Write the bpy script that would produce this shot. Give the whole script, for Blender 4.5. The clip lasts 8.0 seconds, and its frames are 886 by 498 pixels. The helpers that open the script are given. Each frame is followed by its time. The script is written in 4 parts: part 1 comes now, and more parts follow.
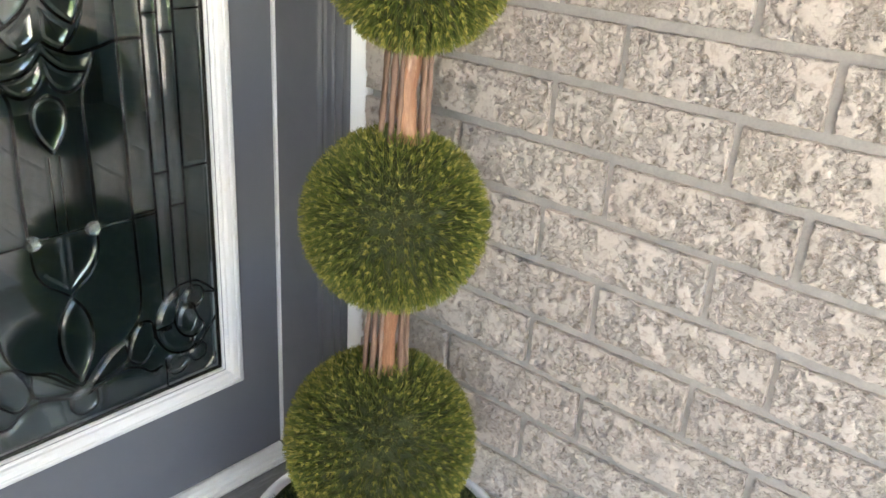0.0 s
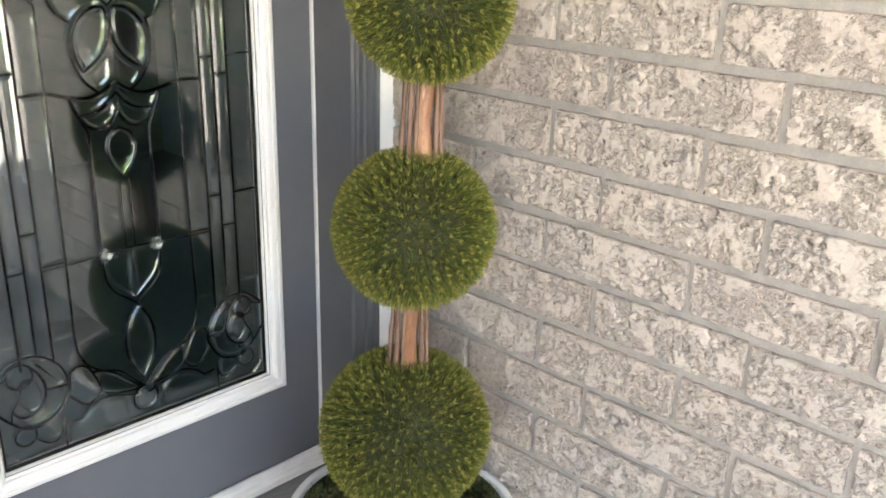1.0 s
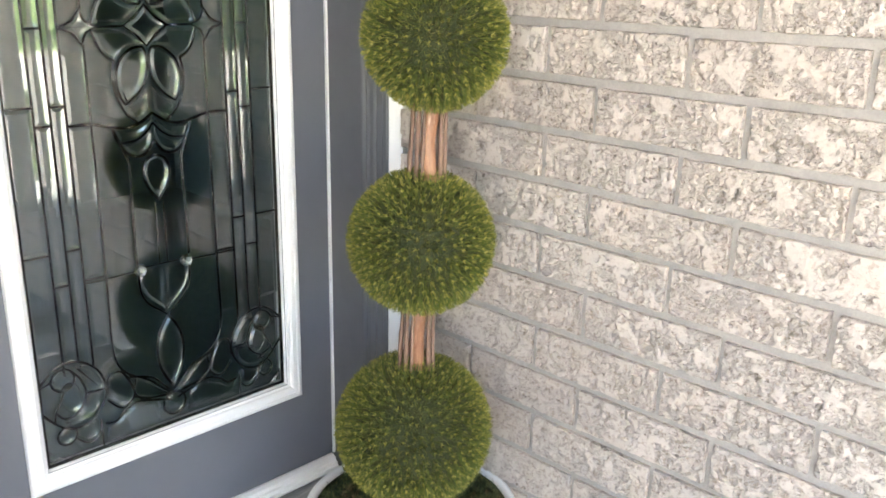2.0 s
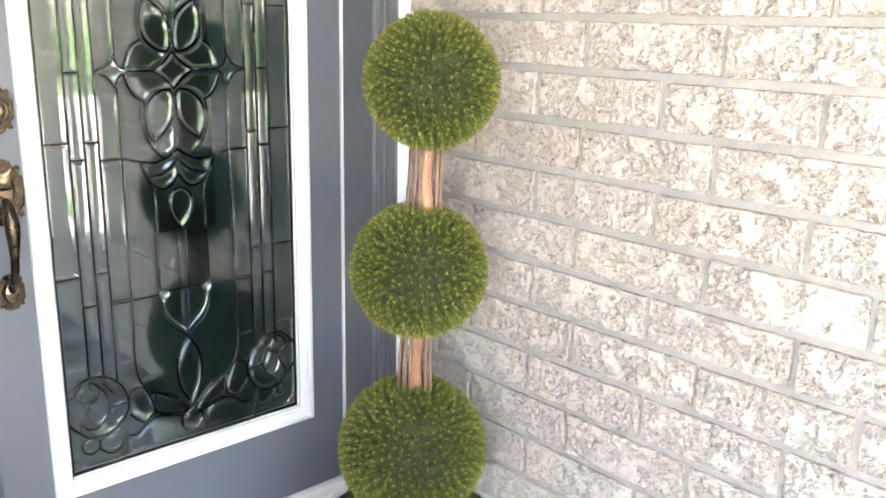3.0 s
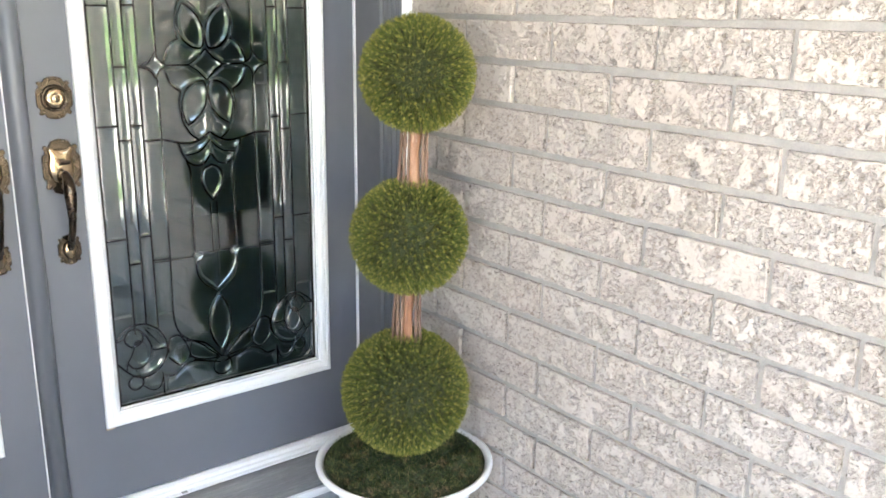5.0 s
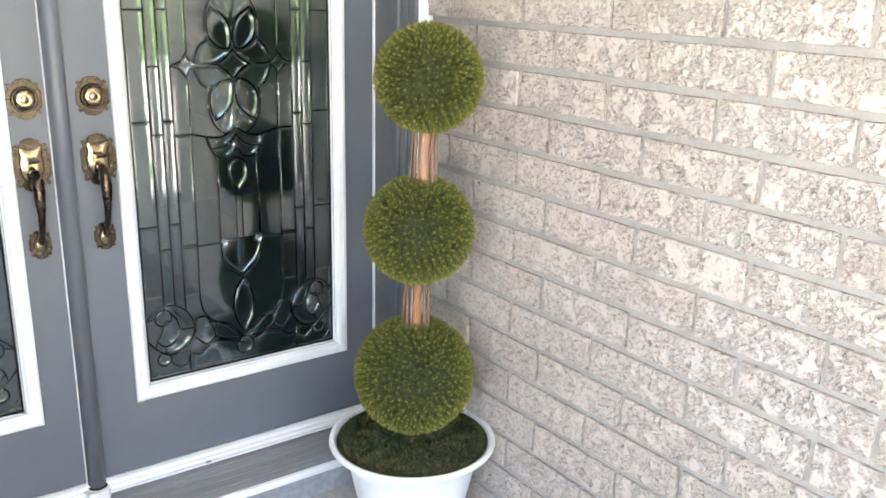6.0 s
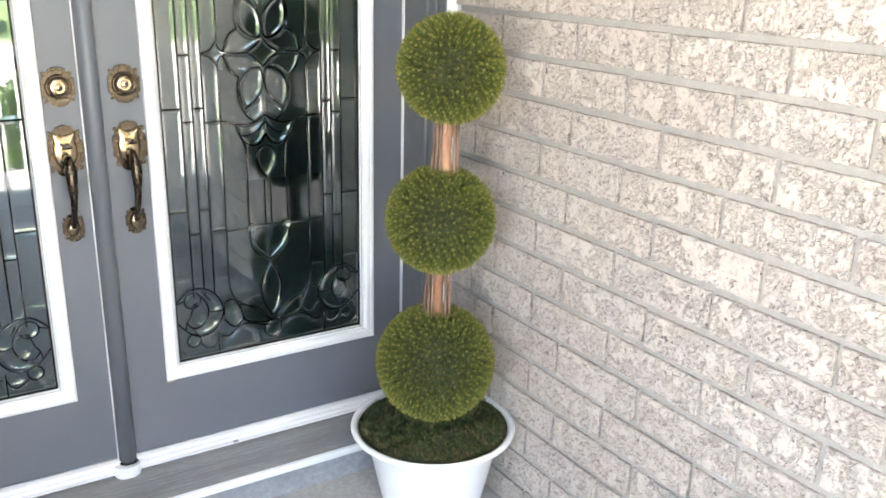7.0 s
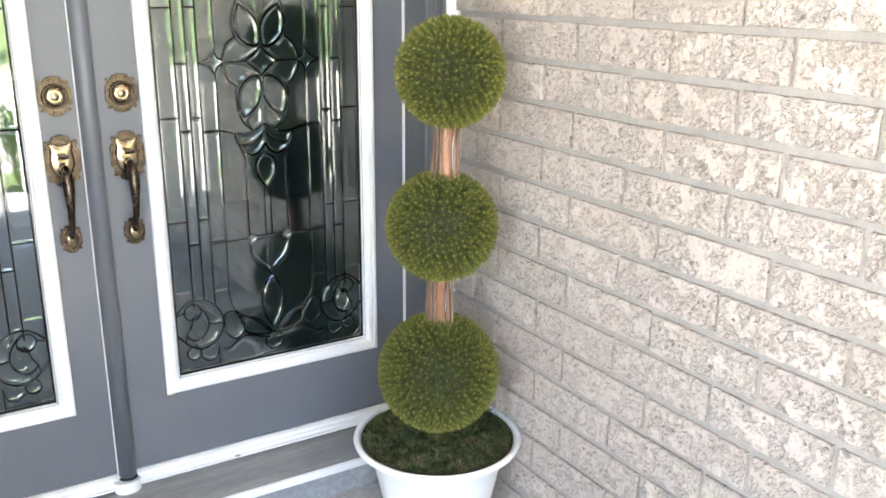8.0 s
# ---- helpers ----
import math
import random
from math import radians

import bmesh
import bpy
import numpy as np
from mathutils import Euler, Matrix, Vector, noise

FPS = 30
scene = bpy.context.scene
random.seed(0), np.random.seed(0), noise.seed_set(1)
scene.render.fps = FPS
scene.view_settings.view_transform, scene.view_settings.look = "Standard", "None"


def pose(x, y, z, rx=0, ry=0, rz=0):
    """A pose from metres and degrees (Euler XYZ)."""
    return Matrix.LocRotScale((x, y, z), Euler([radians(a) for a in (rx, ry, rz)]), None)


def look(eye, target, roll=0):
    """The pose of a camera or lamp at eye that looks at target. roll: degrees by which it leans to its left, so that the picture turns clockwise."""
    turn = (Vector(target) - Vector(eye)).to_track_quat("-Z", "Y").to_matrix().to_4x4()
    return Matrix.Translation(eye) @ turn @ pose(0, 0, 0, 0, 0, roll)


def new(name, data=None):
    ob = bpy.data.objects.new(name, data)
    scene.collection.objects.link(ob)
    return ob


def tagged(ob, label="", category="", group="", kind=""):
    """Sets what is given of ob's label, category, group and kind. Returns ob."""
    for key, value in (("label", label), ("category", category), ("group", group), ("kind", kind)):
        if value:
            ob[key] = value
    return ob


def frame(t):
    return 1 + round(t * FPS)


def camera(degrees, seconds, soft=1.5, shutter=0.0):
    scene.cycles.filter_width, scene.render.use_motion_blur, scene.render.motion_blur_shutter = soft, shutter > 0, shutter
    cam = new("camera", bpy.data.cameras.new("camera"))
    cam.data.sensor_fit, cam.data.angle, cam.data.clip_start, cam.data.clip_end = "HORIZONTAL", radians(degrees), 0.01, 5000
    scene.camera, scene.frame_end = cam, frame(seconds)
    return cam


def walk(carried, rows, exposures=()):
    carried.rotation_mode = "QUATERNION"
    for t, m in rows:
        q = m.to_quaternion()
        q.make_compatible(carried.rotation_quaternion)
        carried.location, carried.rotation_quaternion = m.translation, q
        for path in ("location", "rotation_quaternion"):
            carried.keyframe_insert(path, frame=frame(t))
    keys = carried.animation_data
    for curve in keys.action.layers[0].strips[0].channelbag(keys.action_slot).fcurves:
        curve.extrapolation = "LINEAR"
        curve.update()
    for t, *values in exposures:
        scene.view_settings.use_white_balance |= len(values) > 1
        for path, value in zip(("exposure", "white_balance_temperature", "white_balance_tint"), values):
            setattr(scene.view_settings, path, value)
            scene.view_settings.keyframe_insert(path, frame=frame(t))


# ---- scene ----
# ---- the camera and its walk ----
cam = camera(53.7, 8.0, soft=1.65)
PATH = [
    (0, (-0.012, 0.008, 1.298), (-1.197, 1.409, 0.503), 3.4),
    (0.5, (0.088, -0.024, 1.296), (-1.166, 1.324, 0.515), 2.8),
    (1, (0.16, -0.095, 1.303), (-1.142, 1.256, 0.611), 1.7),
    (1.5, (0.221, -0.182, 1.305), (-1.088, 1.187, 0.661), 1.2),
    (3, (0.423, -0.234, 1.313), (-0.998, 1.078, 0.805), 1.2),
    (3.5, (0.542, -0.214, 1.322), (-0.948, 1.019, 0.814), 1.4),
    (4, (0.636, -0.211, 1.328), (-0.878, 0.983, 0.799), 1.3),
    (4.5, (0.685, -0.247, 1.328), (-0.824, 0.954, 0.8), 0.8),
    (6, (0.868, -0.303, 1.411), (-0.681, 0.821, 0.829), 1.4),
    (6.5, (0.902, -0.266, 1.439), (-0.673, 0.796, 0.814), 1.7),
    (7, (0.913, -0.243, 1.44), (-0.69, 0.774, 0.811), 1.4),
    (7.5, (0.913, -0.228, 1.424), (-0.713, 0.771, 0.825), 0.8),
    (8, (0.907, -0.215, 1.395), (-0.721, 0.79, 0.814), 0.5),
]
EXPOSURES = [(0, 3.94, 7260, 15), (1, 3.99, 7460, 16), (1.7, 4.09, 7260, 16), (3, 4.53, 6900, 15), (3.5, 4.53, 6800, 15), (4, 4.53, 6800, 15), (4.5, 4.28, 6850, 15), (6, 4.13, 6800, 15), (6.5, 4.18, 6850, 15), (8, 4.18, 6850, 15)]
walk(cam, [(t, look(eye, target, roll)) for t, eye, target, roll in PATH], EXPOSURES)

# ---- world and sun ----
SUN_ELEVATION, SUN_AZIMUTH = radians(62), radians(40)
world = bpy.data.worlds.new("world")
scene.world = world
world.use_nodes = True
sky = world.node_tree.nodes.new("ShaderNodeTexSky")
sky.sky_type = "NISHITA"
sky.sun_disc = False
sky.sun_elevation, sky.sun_rotation = SUN_ELEVATION, SUN_AZIMUTH
sky_bg = world.node_tree.nodes["Background"]
sky_bg.inputs["Strength"].default_value = 0.08
world.node_tree.links.new(sky.outputs[0], sky_bg.inputs["Color"])
sun_data = bpy.data.lights.new("sun", "SUN")
sun_data.energy, sun_data.angle, sun_data.color = 5.0, radians(0.5), (1.0, 0.95, 0.86)
sun = new("sun", sun_data)
to_sun = Vector((math.sin(SUN_AZIMUTH) * math.cos(SUN_ELEVATION), math.cos(SUN_AZIMUTH) * math.cos(SUN_ELEVATION), math.sin(SUN_ELEVATION)))
sun.matrix_world = look(to_sun * 30, (0, 0, 0))


# ---- materials ----
class Mat:
    """A small wrapper to build node materials."""

    def __init__(self, name, rough=0.6, metal=0.0, **extra):
        self.m = bpy.data.materials.new(name)
        self.m.use_nodes = True
        self.n, self.l = self.m.node_tree.nodes, self.m.node_tree.links
        self.b = self.n["Principled BSDF"]
        self.b.inputs["Roughness"].default_value = rough
        self.b.inputs["Metallic"].default_value = metal
        for key, value in extra.items():
            self.b.inputs[key.replace("_", " ")].default_value = value
        self.coord = self.n.new("ShaderNodeTexCoord").outputs["Object"]

    def node(self, kind, **values):
        nd = self.n.new("ShaderNode" + kind)
        for key, value in values.items():
            nd.inputs[key].default_value = value
        return nd

    def link(self, a, b):
        self.l.new(a, b)
        return b

    def noise(self, scale, detail=4.0, rough=0.6, vector=None, distortion=0.0):
        nd = self.node("TexNoise", Scale=scale, Detail=detail, Roughness=rough, Distortion=distortion)
        self.link(vector or self.coord, nd.inputs["Vector"])
        return nd.outputs["Fac"]

    def ramp(self, fac, stops):
        nd = self.n.new("ShaderNodeValToRGB")
        e = nd.color_ramp.elements
        while len(e) < len(stops):
            e.new(0.5)
        for item, (p, c) in zip(e, stops):
            item.position = p
            item.color = (*c, 1) if isinstance(c, tuple) else (c, c, c, 1)
        self.link(fac, nd.inputs["Fac"])
        return nd.outputs["Color"]

    def mix(self, fac, a, b, mode="MIX"):
        nd = self.n.new("ShaderNodeMix")
        nd.data_type, nd.blend_type = "RGBA", mode
        for slot, value in ((0, fac), (6, a), (7, b)):
            if isinstance(value, tuple):
                nd.inputs[slot].default_value = (*value, 1)
            elif isinstance(value, (int, float)):
                nd.inputs[slot].default_value = value
            else:
                self.link(value, nd.inputs[slot])
        return nd.outputs[2]

    def color(self, c):
        if isinstance(c, tuple):
            self.b.inputs["Base Color"].default_value = (*c, 1)
        else:
            self.link(c, self.b.inputs["Base Color"])
        return self

    def rough(self, c):
        self.link(c, self.b.inputs["Roughness"])
        return self

    def bump(self, height, distance=0.002, strength=1.0, normal=None):
        nd = self.node("Bump", Strength=strength, Distance=distance)
        self.link(height, nd.inputs["Height"])
        if normal is not None:
            self.link(normal, nd.inputs["Normal"])
        self.link(nd.outputs[0], self.b.inputs["Normal"])
        return nd.outputs[0]

    def object_random(self):
        return self.n.new("ShaderNodeObjectInfo").outputs["Random"]

    def island_random(self):
        return self.n.new("ShaderNodeNewGeometry").outputs["Random Per Island"]

    def world_pos(self):
        return self.n.new("ShaderNodeNewGeometry").outputs["Position"]


def painted(name, base, rough, mottling=0.06, bump=0.0004, dirt=None):
    """Brushed or sprayed paint: faint mottling, slight waviness, optional dirt."""
    m = Mat(name, rough)
    low = tuple(c * (1 - mottling) for c in base)
    c = m.mix(m.ramp(m.noise(9, 5), [(0.35, 0.0), (0.65, 1.0)]), low, base)
    if dirt:
        c = m.mix(m.ramp(m.noise(26, 8, 0.7), [(0.58, 0.0), (0.75, 0.55)]), c, dirt)
    m.color(c)
    m.rough(m.ramp(m.noise(30, 4), [(0.3, rough * 0.85), (0.7, min(1.0, rough * 1.2))]))
    m.bump(m.noise(140, 3), bump, 0.6)
    return m.m


def make_brick_material():
    m = Mat("split_face_brick", 0.92)
    pos = m.world_pos()
    r = m.object_random()
    base = m.ramp(r, [(0.0, (0.565, 0.492, 0.437)), (0.35, (0.635, 0.568, 0.510)), (0.7, (0.60, 0.530, 0.474)), (1.0, (0.640, 0.562, 0.492))])
    # broad cream and pinkish patches
    c = m.mix(m.ramp(m.noise(7, 3, 0.5, pos), [(0.45, 0.0), (0.75, 0.35)]), base, (0.655, 0.57, 0.48))
    c = m.mix(m.ramp(m.noise(16, 3, 0.5, pos), [(0.50, 0.0), (0.72, 0.30)]), c, (0.55, 0.45, 0.39))
    # brown specks that put the shade of crevices into the colour
    c = m.mix(m.ramp(m.noise(95, 4, 0.6, pos, 0.4), [(0.38, 0.62), (0.47, 0.0)]), c, (0.38, 0.30, 0.245))
    # scattered pits, their inner shade painted dark brown
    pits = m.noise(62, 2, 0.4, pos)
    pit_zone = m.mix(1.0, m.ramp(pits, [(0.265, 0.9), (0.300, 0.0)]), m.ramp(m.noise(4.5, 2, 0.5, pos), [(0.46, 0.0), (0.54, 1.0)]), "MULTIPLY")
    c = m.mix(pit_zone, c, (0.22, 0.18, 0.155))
    c = m.mix(m.ramp(m.noise(420, 2, 0.5, pos), [(0.35, 0.14), (0.7, 0.0)]), c, (0.34, 0.29, 0.26))
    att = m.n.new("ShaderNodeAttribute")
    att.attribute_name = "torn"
    # modelled holes also painted dark brown for the shade inside
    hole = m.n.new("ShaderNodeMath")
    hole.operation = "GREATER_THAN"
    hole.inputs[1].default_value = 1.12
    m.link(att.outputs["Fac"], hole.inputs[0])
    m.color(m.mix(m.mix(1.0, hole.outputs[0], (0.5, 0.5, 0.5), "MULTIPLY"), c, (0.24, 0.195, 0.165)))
    # crumbly relief where the face is torn, fine grain on the plates
    crumbs = m.mix(0.35, m.ramp(m.noise(210, 3, 0.55, pos, 0.5), [(0.34, 0.0), (0.60, 1.0)]), m.noise(460, 4, 0.7, pos))
    grain = m.mix(0.45, (0.75, 0.75, 0.75), m.noise(210, 5, 0.7, pos))
    height = m.mix(m.ramp(att.outputs["Fac"], [(0.1, 0.0), (0.7, 1.0)]), grain, crumbs)
    n1 = m.bump(m.mix(pit_zone, height, (0.0, 0.0, 0.0)), 0.0046, 1.0)
    m.bump(m.noise(620, 3, 0.7, pos), 0.0006, 0.5, n1)
    return m.m


def make_mortar_material():
    m = Mat("grey_mortar", 0.95)
    c = m.ramp(m.noise(30, 6, 0.7), [(0.3, (0.37, 0.342, 0.315)), (0.7, (0.465, 0.432, 0.40))])
    c = m.mix(m.ramp(m.noise(300, 3), [(0.35, 0.4), (0.55, 0.0)]), c, (0.31, 0.285, 0.26))
    m.color(c)
    m.bump(m.noise(220, 6, 0.7), 0.0015, 0.6)
    return m.m


def make_glass_material(name, tint=(0.86, 0.9, 0.88), ripple=0.0, ior=1.75):
    m = Mat(name, 0.01, IOR=ior, Transmission_Weight=1.0)
    m.color(tint)
    if ripple:
        m.bump(m.noise(55, 2, 0.4), ripple, 0.5)
    return m.m


def make_brass(name, bright, dull, rough):
    m = Mat(name, rough, 1.0)
    c = m.mix(m.ramp(m.noise(26, 3, 0.5), [(0.35, 0.0), (0.7, 1.0)]), bright, dull)
    m.color(m.mix(m.ramp(m.noise(90, 3), [(0.62, 0.0), (0.85, 0.15)]), c, tuple(v * 0.5 for v in dull)))
    m.rough(m.ramp(m.noise(40, 3), [(0.3, rough * 0.85), (0.75, rough * 1.25)]))
    return m.m


def make_blade_material():
    m = Mat("artificial_grass_blades", 0.5, Subsurface_Weight=0.0)
    att = m.n.new("ShaderNodeAttribute")
    att.attribute_name = "along"
    r = m.island_random()
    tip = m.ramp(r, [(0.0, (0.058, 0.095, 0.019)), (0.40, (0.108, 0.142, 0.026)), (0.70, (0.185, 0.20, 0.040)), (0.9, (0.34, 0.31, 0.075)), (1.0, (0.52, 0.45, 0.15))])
    # roots darker than tips, so gaps between tufts are dark by colour
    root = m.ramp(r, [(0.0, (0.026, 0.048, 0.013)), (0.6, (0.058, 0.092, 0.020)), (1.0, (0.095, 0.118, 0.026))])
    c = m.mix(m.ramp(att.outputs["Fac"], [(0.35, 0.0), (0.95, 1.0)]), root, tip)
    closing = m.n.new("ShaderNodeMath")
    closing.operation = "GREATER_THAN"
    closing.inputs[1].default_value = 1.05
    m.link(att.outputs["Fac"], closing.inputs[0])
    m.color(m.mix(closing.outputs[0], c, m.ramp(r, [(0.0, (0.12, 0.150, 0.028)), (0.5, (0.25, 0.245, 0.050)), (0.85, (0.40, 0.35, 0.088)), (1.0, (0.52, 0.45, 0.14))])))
    m.b.inputs["Specular IOR Level"].default_value = 0.35
    return m.m


def two_tone(name, a, b, scale, rough=0.9, bump=0.004, bump_scale=None, stretch=None, spots=None):
    """Mottled natural surface of two colours with grain and relief."""
    m = Mat(name, rough)
    vec = None
    if stretch:
        mp = m.n.new("ShaderNodeMapping")
        mp.inputs["Scale"].default_value = stretch
        m.link(m.coord, mp.inputs["Vector"])
        vec = mp.outputs[0]
    c = m.mix(m.ramp(m.noise(scale, 6, 0.65, vec), [(0.35, 0.0), (0.65, 1.0)]), a, b)
    c = m.mix(m.ramp(m.noise(scale * 9, 4, 0.6, vec), [(0.4, 0.35), (0.65, 0.0)]), c, tuple(x * 0.55 for x in a))
    if spots:
        c = m.mix(m.ramp(m.noise(scale * 2.2, 3, 0.5, vec), [(0.62, 0.0), (0.70, 0.8)]), c, spots)
    m.color(c)
    m.bump(m.noise(bump_scale or scale * 6, 6, 0.7, vec), bump, 0.8)
    return m.m


BRICK = make_brick_material()
MORTAR = make_mortar_material()
DOOR_PAINT = painted("grey_door_paint", (0.137, 0.148, 0.170), 0.34, 0.05)
JAMB_PAINT = painted("grey_frame_paint", (0.120, 0.126, 0.138), 0.45, 0.06)
WHITE_PAINT = painted("white_trim_paint", (0.80, 0.81, 0.82), 0.38, 0.04, dirt=(0.66, 0.62, 0.55))
WHITE_BOARD = painted("white_board_paint", (0.84, 0.84, 0.83), 0.55, 0.03)
SEAL = painted("white_weather_seal", (0.78, 0.79, 0.80), 0.6, 0.1, dirt=(0.35, 0.34, 0.33))
PANE = make_glass_material("clear_pane_glass", (0.94, 0.97, 0.965), 0.0, 1.95)
OUTER_PANE = make_glass_material("outer_pane_glass", (0.95, 0.98, 0.97), 0.0, 1.42)
BEVEL_GLASS = make_glass_material("bevelled_glass", (0.91, 0.94, 0.93), 0.0003, 1.62)
CAME = Mat("dark_lead_came", 0.22, 1.0).color((0.035, 0.038, 0.041)).m
BRASS = make_brass("polished_brass", (0.40, 0.305, 0.195), (0.30, 0.225, 0.145), 0.14)
DARK_BRASS = make_brass("antique_brass", (0.118, 0.090, 0.066), (0.080, 0.061, 0.046), 0.26)
# latch brass blackened to carry the dark reflection seen on it
BLACK_BRASS = make_brass("reflection_dark_brass", (0.06, 0.045, 0.035), (0.04, 0.03, 0.024), 0.2)
# black for strips and slots that stand in for shade
SHADE_BLACK = Mat("black_for_shade", 0.6).color((0.02, 0.017, 0.014)).m
WORN = two_tone("bare_worn_edge", (0.42, 0.31, 0.20), (0.60, 0.50, 0.38), 60, 0.9, 0.001)
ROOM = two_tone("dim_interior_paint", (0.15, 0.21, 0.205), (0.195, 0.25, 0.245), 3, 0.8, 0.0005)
SILL = two_tone("weathered_aluminium_sill", (0.23, 0.235, 0.24), (0.36, 0.365, 0.37), 5, 0.5, 0.0008, 60, (6, 0.6, 6))
SILL_NOSE = painted("pale_sill_nosing", (0.84, 0.85, 0.86), 0.4, 0.06, dirt=(0.6, 0.59, 0.57))
RISER = two_tone("grey_concrete_riser", (0.27, 0.285, 0.31), (0.40, 0.41, 0.43), 6, 0.9, 0.0015, 90)
POT = painted("white_planter_plastic", (0.88, 0.89, 0.90), 0.33, 0.02, 0.0003)
MOSS = two_tone("dried_moss", (0.022, 0.034, 0.010), (0.062, 0.060, 0.023), 22, 1.0, 0.006, 180, None, (0.17, 0.12, 0.06))
BLADES = make_blade_material()
# dark core colour deepens the gaps between the tufts
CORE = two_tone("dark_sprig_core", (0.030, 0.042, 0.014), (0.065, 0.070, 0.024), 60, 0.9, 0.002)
BARK = two_tone("smooth_cedar_bark", (0.25, 0.105, 0.058), (0.50, 0.275, 0.16), 42, 0.34, 0.003, 90, (1, 1, 0.16), (0.66, 0.46, 0.32))
TWIG = two_tone("grapevine_twig", (0.17, 0.095, 0.066), (0.34, 0.215, 0.155), 40, 0.75, 0.0012, 160, (1, 1, 0.2))
PAVER = two_tone("grey_concrete_paver", (0.27, 0.275, 0.285), (0.36, 0.36, 0.36), 14, 0.9, 0.001, 200)
BORDER = two_tone("pale_concrete_border", (0.46, 0.455, 0.43), (0.57, 0.56, 0.53), 7, 0.9, 0.001, 150)
SAND = two_tone("joint_sand", (0.14, 0.135, 0.13), (0.2, 0.19, 0.18), 60, 1.0, 0.002)
LAWN = two_tone("lawn_grass", (0.05, 0.10, 0.02), (0.13, 0.19, 0.045), 3, 0.9, 0.02, 40)
DRIVE = two_tone("pale_concrete_drive", (0.46, 0.45, 0.43), (0.56, 0.55, 0.52), 1.5, 0.9, 0.002, 80)
LEAF = two_tone("green_leaves", (0.06, 0.13, 0.03), (0.15, 0.24, 0.05), 9, 0.6, 0.001)
SOFFIT = painted("white_soffit", (0.80, 0.80, 0.80), 0.6, 0.03)
ROOF = two_tone("dark_shingles", (0.07, 0.065, 0.06), (0.12, 0.11, 0.10), 8, 0.95, 0.003)
PLAIN_WALL = two_tone("plain_beige_wall", (0.60, 0.555, 0.515), (0.67, 0.62, 0.575), 12, 0.95, 0.002)


# ---- builders ----
def finish(name, mesh, material, smooth=False):
    mesh.materials.append(material)
    if smooth:
        mesh.polygons.foreach_set("use_smooth", [True] * len(mesh.polygons))
    return new(name, mesh)


def to_mesh(name, bm):
    bmesh.ops.recalc_face_normals(bm, faces=bm.faces[:])
    mesh = bpy.data.meshes.new(name)
    bm.to_mesh(mesh)
    bm.free()
    return mesh


def thing(name, base, label, category, group="", kind=""):
    ob = new(name)
    ob.empty_display_size = 0.05
    ob.matrix_basis = Matrix.Translation(base)
    return tagged(ob, label, category, group, kind)


def under(ob, parent):
    ob.parent = parent
    if parent.type == "EMPTY":
        ob.matrix_parent_inverse = parent.matrix_basis.inverted()
    return ob


def part(name, bm, material, parent, label="", smooth=False):
    ob = finish(name, to_mesh(name, bm), material, smooth)
    under(ob, parent)
    return tagged(ob, label)


def solid(name, bm, material, label, category, kind="structure", smooth=False):
    return tagged(finish(name, to_mesh(name, bm), material, smooth), label, category, "", kind)


def box(x0, x1, y0, y1, z0, z1, bevel=0.0, bm=None):
    bm = bm or bmesh.new()
    made = bmesh.ops.create_cube(bm, size=1.0, matrix=Matrix.Translation(((x0 + x1) / 2, (y0 + y1) / 2, (z0 + z1) / 2)) @ Matrix.Diagonal((x1 - x0, y1 - y0, z1 - z0, 1)))
    if bevel:
        edges = list({e for v in made["verts"] for e in v.link_edges})
        bmesh.ops.bevel(bm, geom=edges, offset=bevel, segments=2, affect="EDGES", profile=0.5)
    return bm


def prism(profile, y0, y1):
    """A profile of (x, z) drawn along y."""
    bm = bmesh.new()
    a = [bm.verts.new((x, y0, z)) for x, z in profile]
    b = [bm.verts.new((x, y1, z)) for x, z in profile]
    for i in range(len(profile)):
        j = (i + 1) % len(profile)
        bm.faces.new((a[i], a[j], b[j], b[i]))
    bm.faces.new(a)
    bm.faces.new(b[::-1])
    return bm


def upright(profile, z0, z1):
    """A profile of (x, y) drawn along z."""
    bm = bmesh.new()
    a = [bm.verts.new((x, y, z0)) for x, y in profile]
    b = [bm.verts.new((x, y, z1)) for x, y in profile]
    for i in range(len(profile)):
        j = (i + 1) % len(profile)
        bm.faces.new((a[i], a[j], b[j], b[i]))
    bm.faces.new(a)
    bm.faces.new(b[::-1])
    return bm


def picture_frame(profile, y0, y1, z0, z1):
    """A mitred moulding round the opening y0..y1, z0..z1: profile of (distance outward, x)."""
    bm = bmesh.new()
    loops = []
    for d, x in profile:
        loops.append([bm.verts.new((x, yy, zz)) for yy, zz in ((y0 - d, z0 - d), (y1 + d, z0 - d), (y1 + d, z1 + d), (y0 - d, z1 + d))])
    for a, b in zip(loops, loops[1:] + loops[:1]):
        for i in range(4):
            j = (i + 1) % 4
            bm.faces.new((a[i], a[j], b[j], b[i]))
    return bm


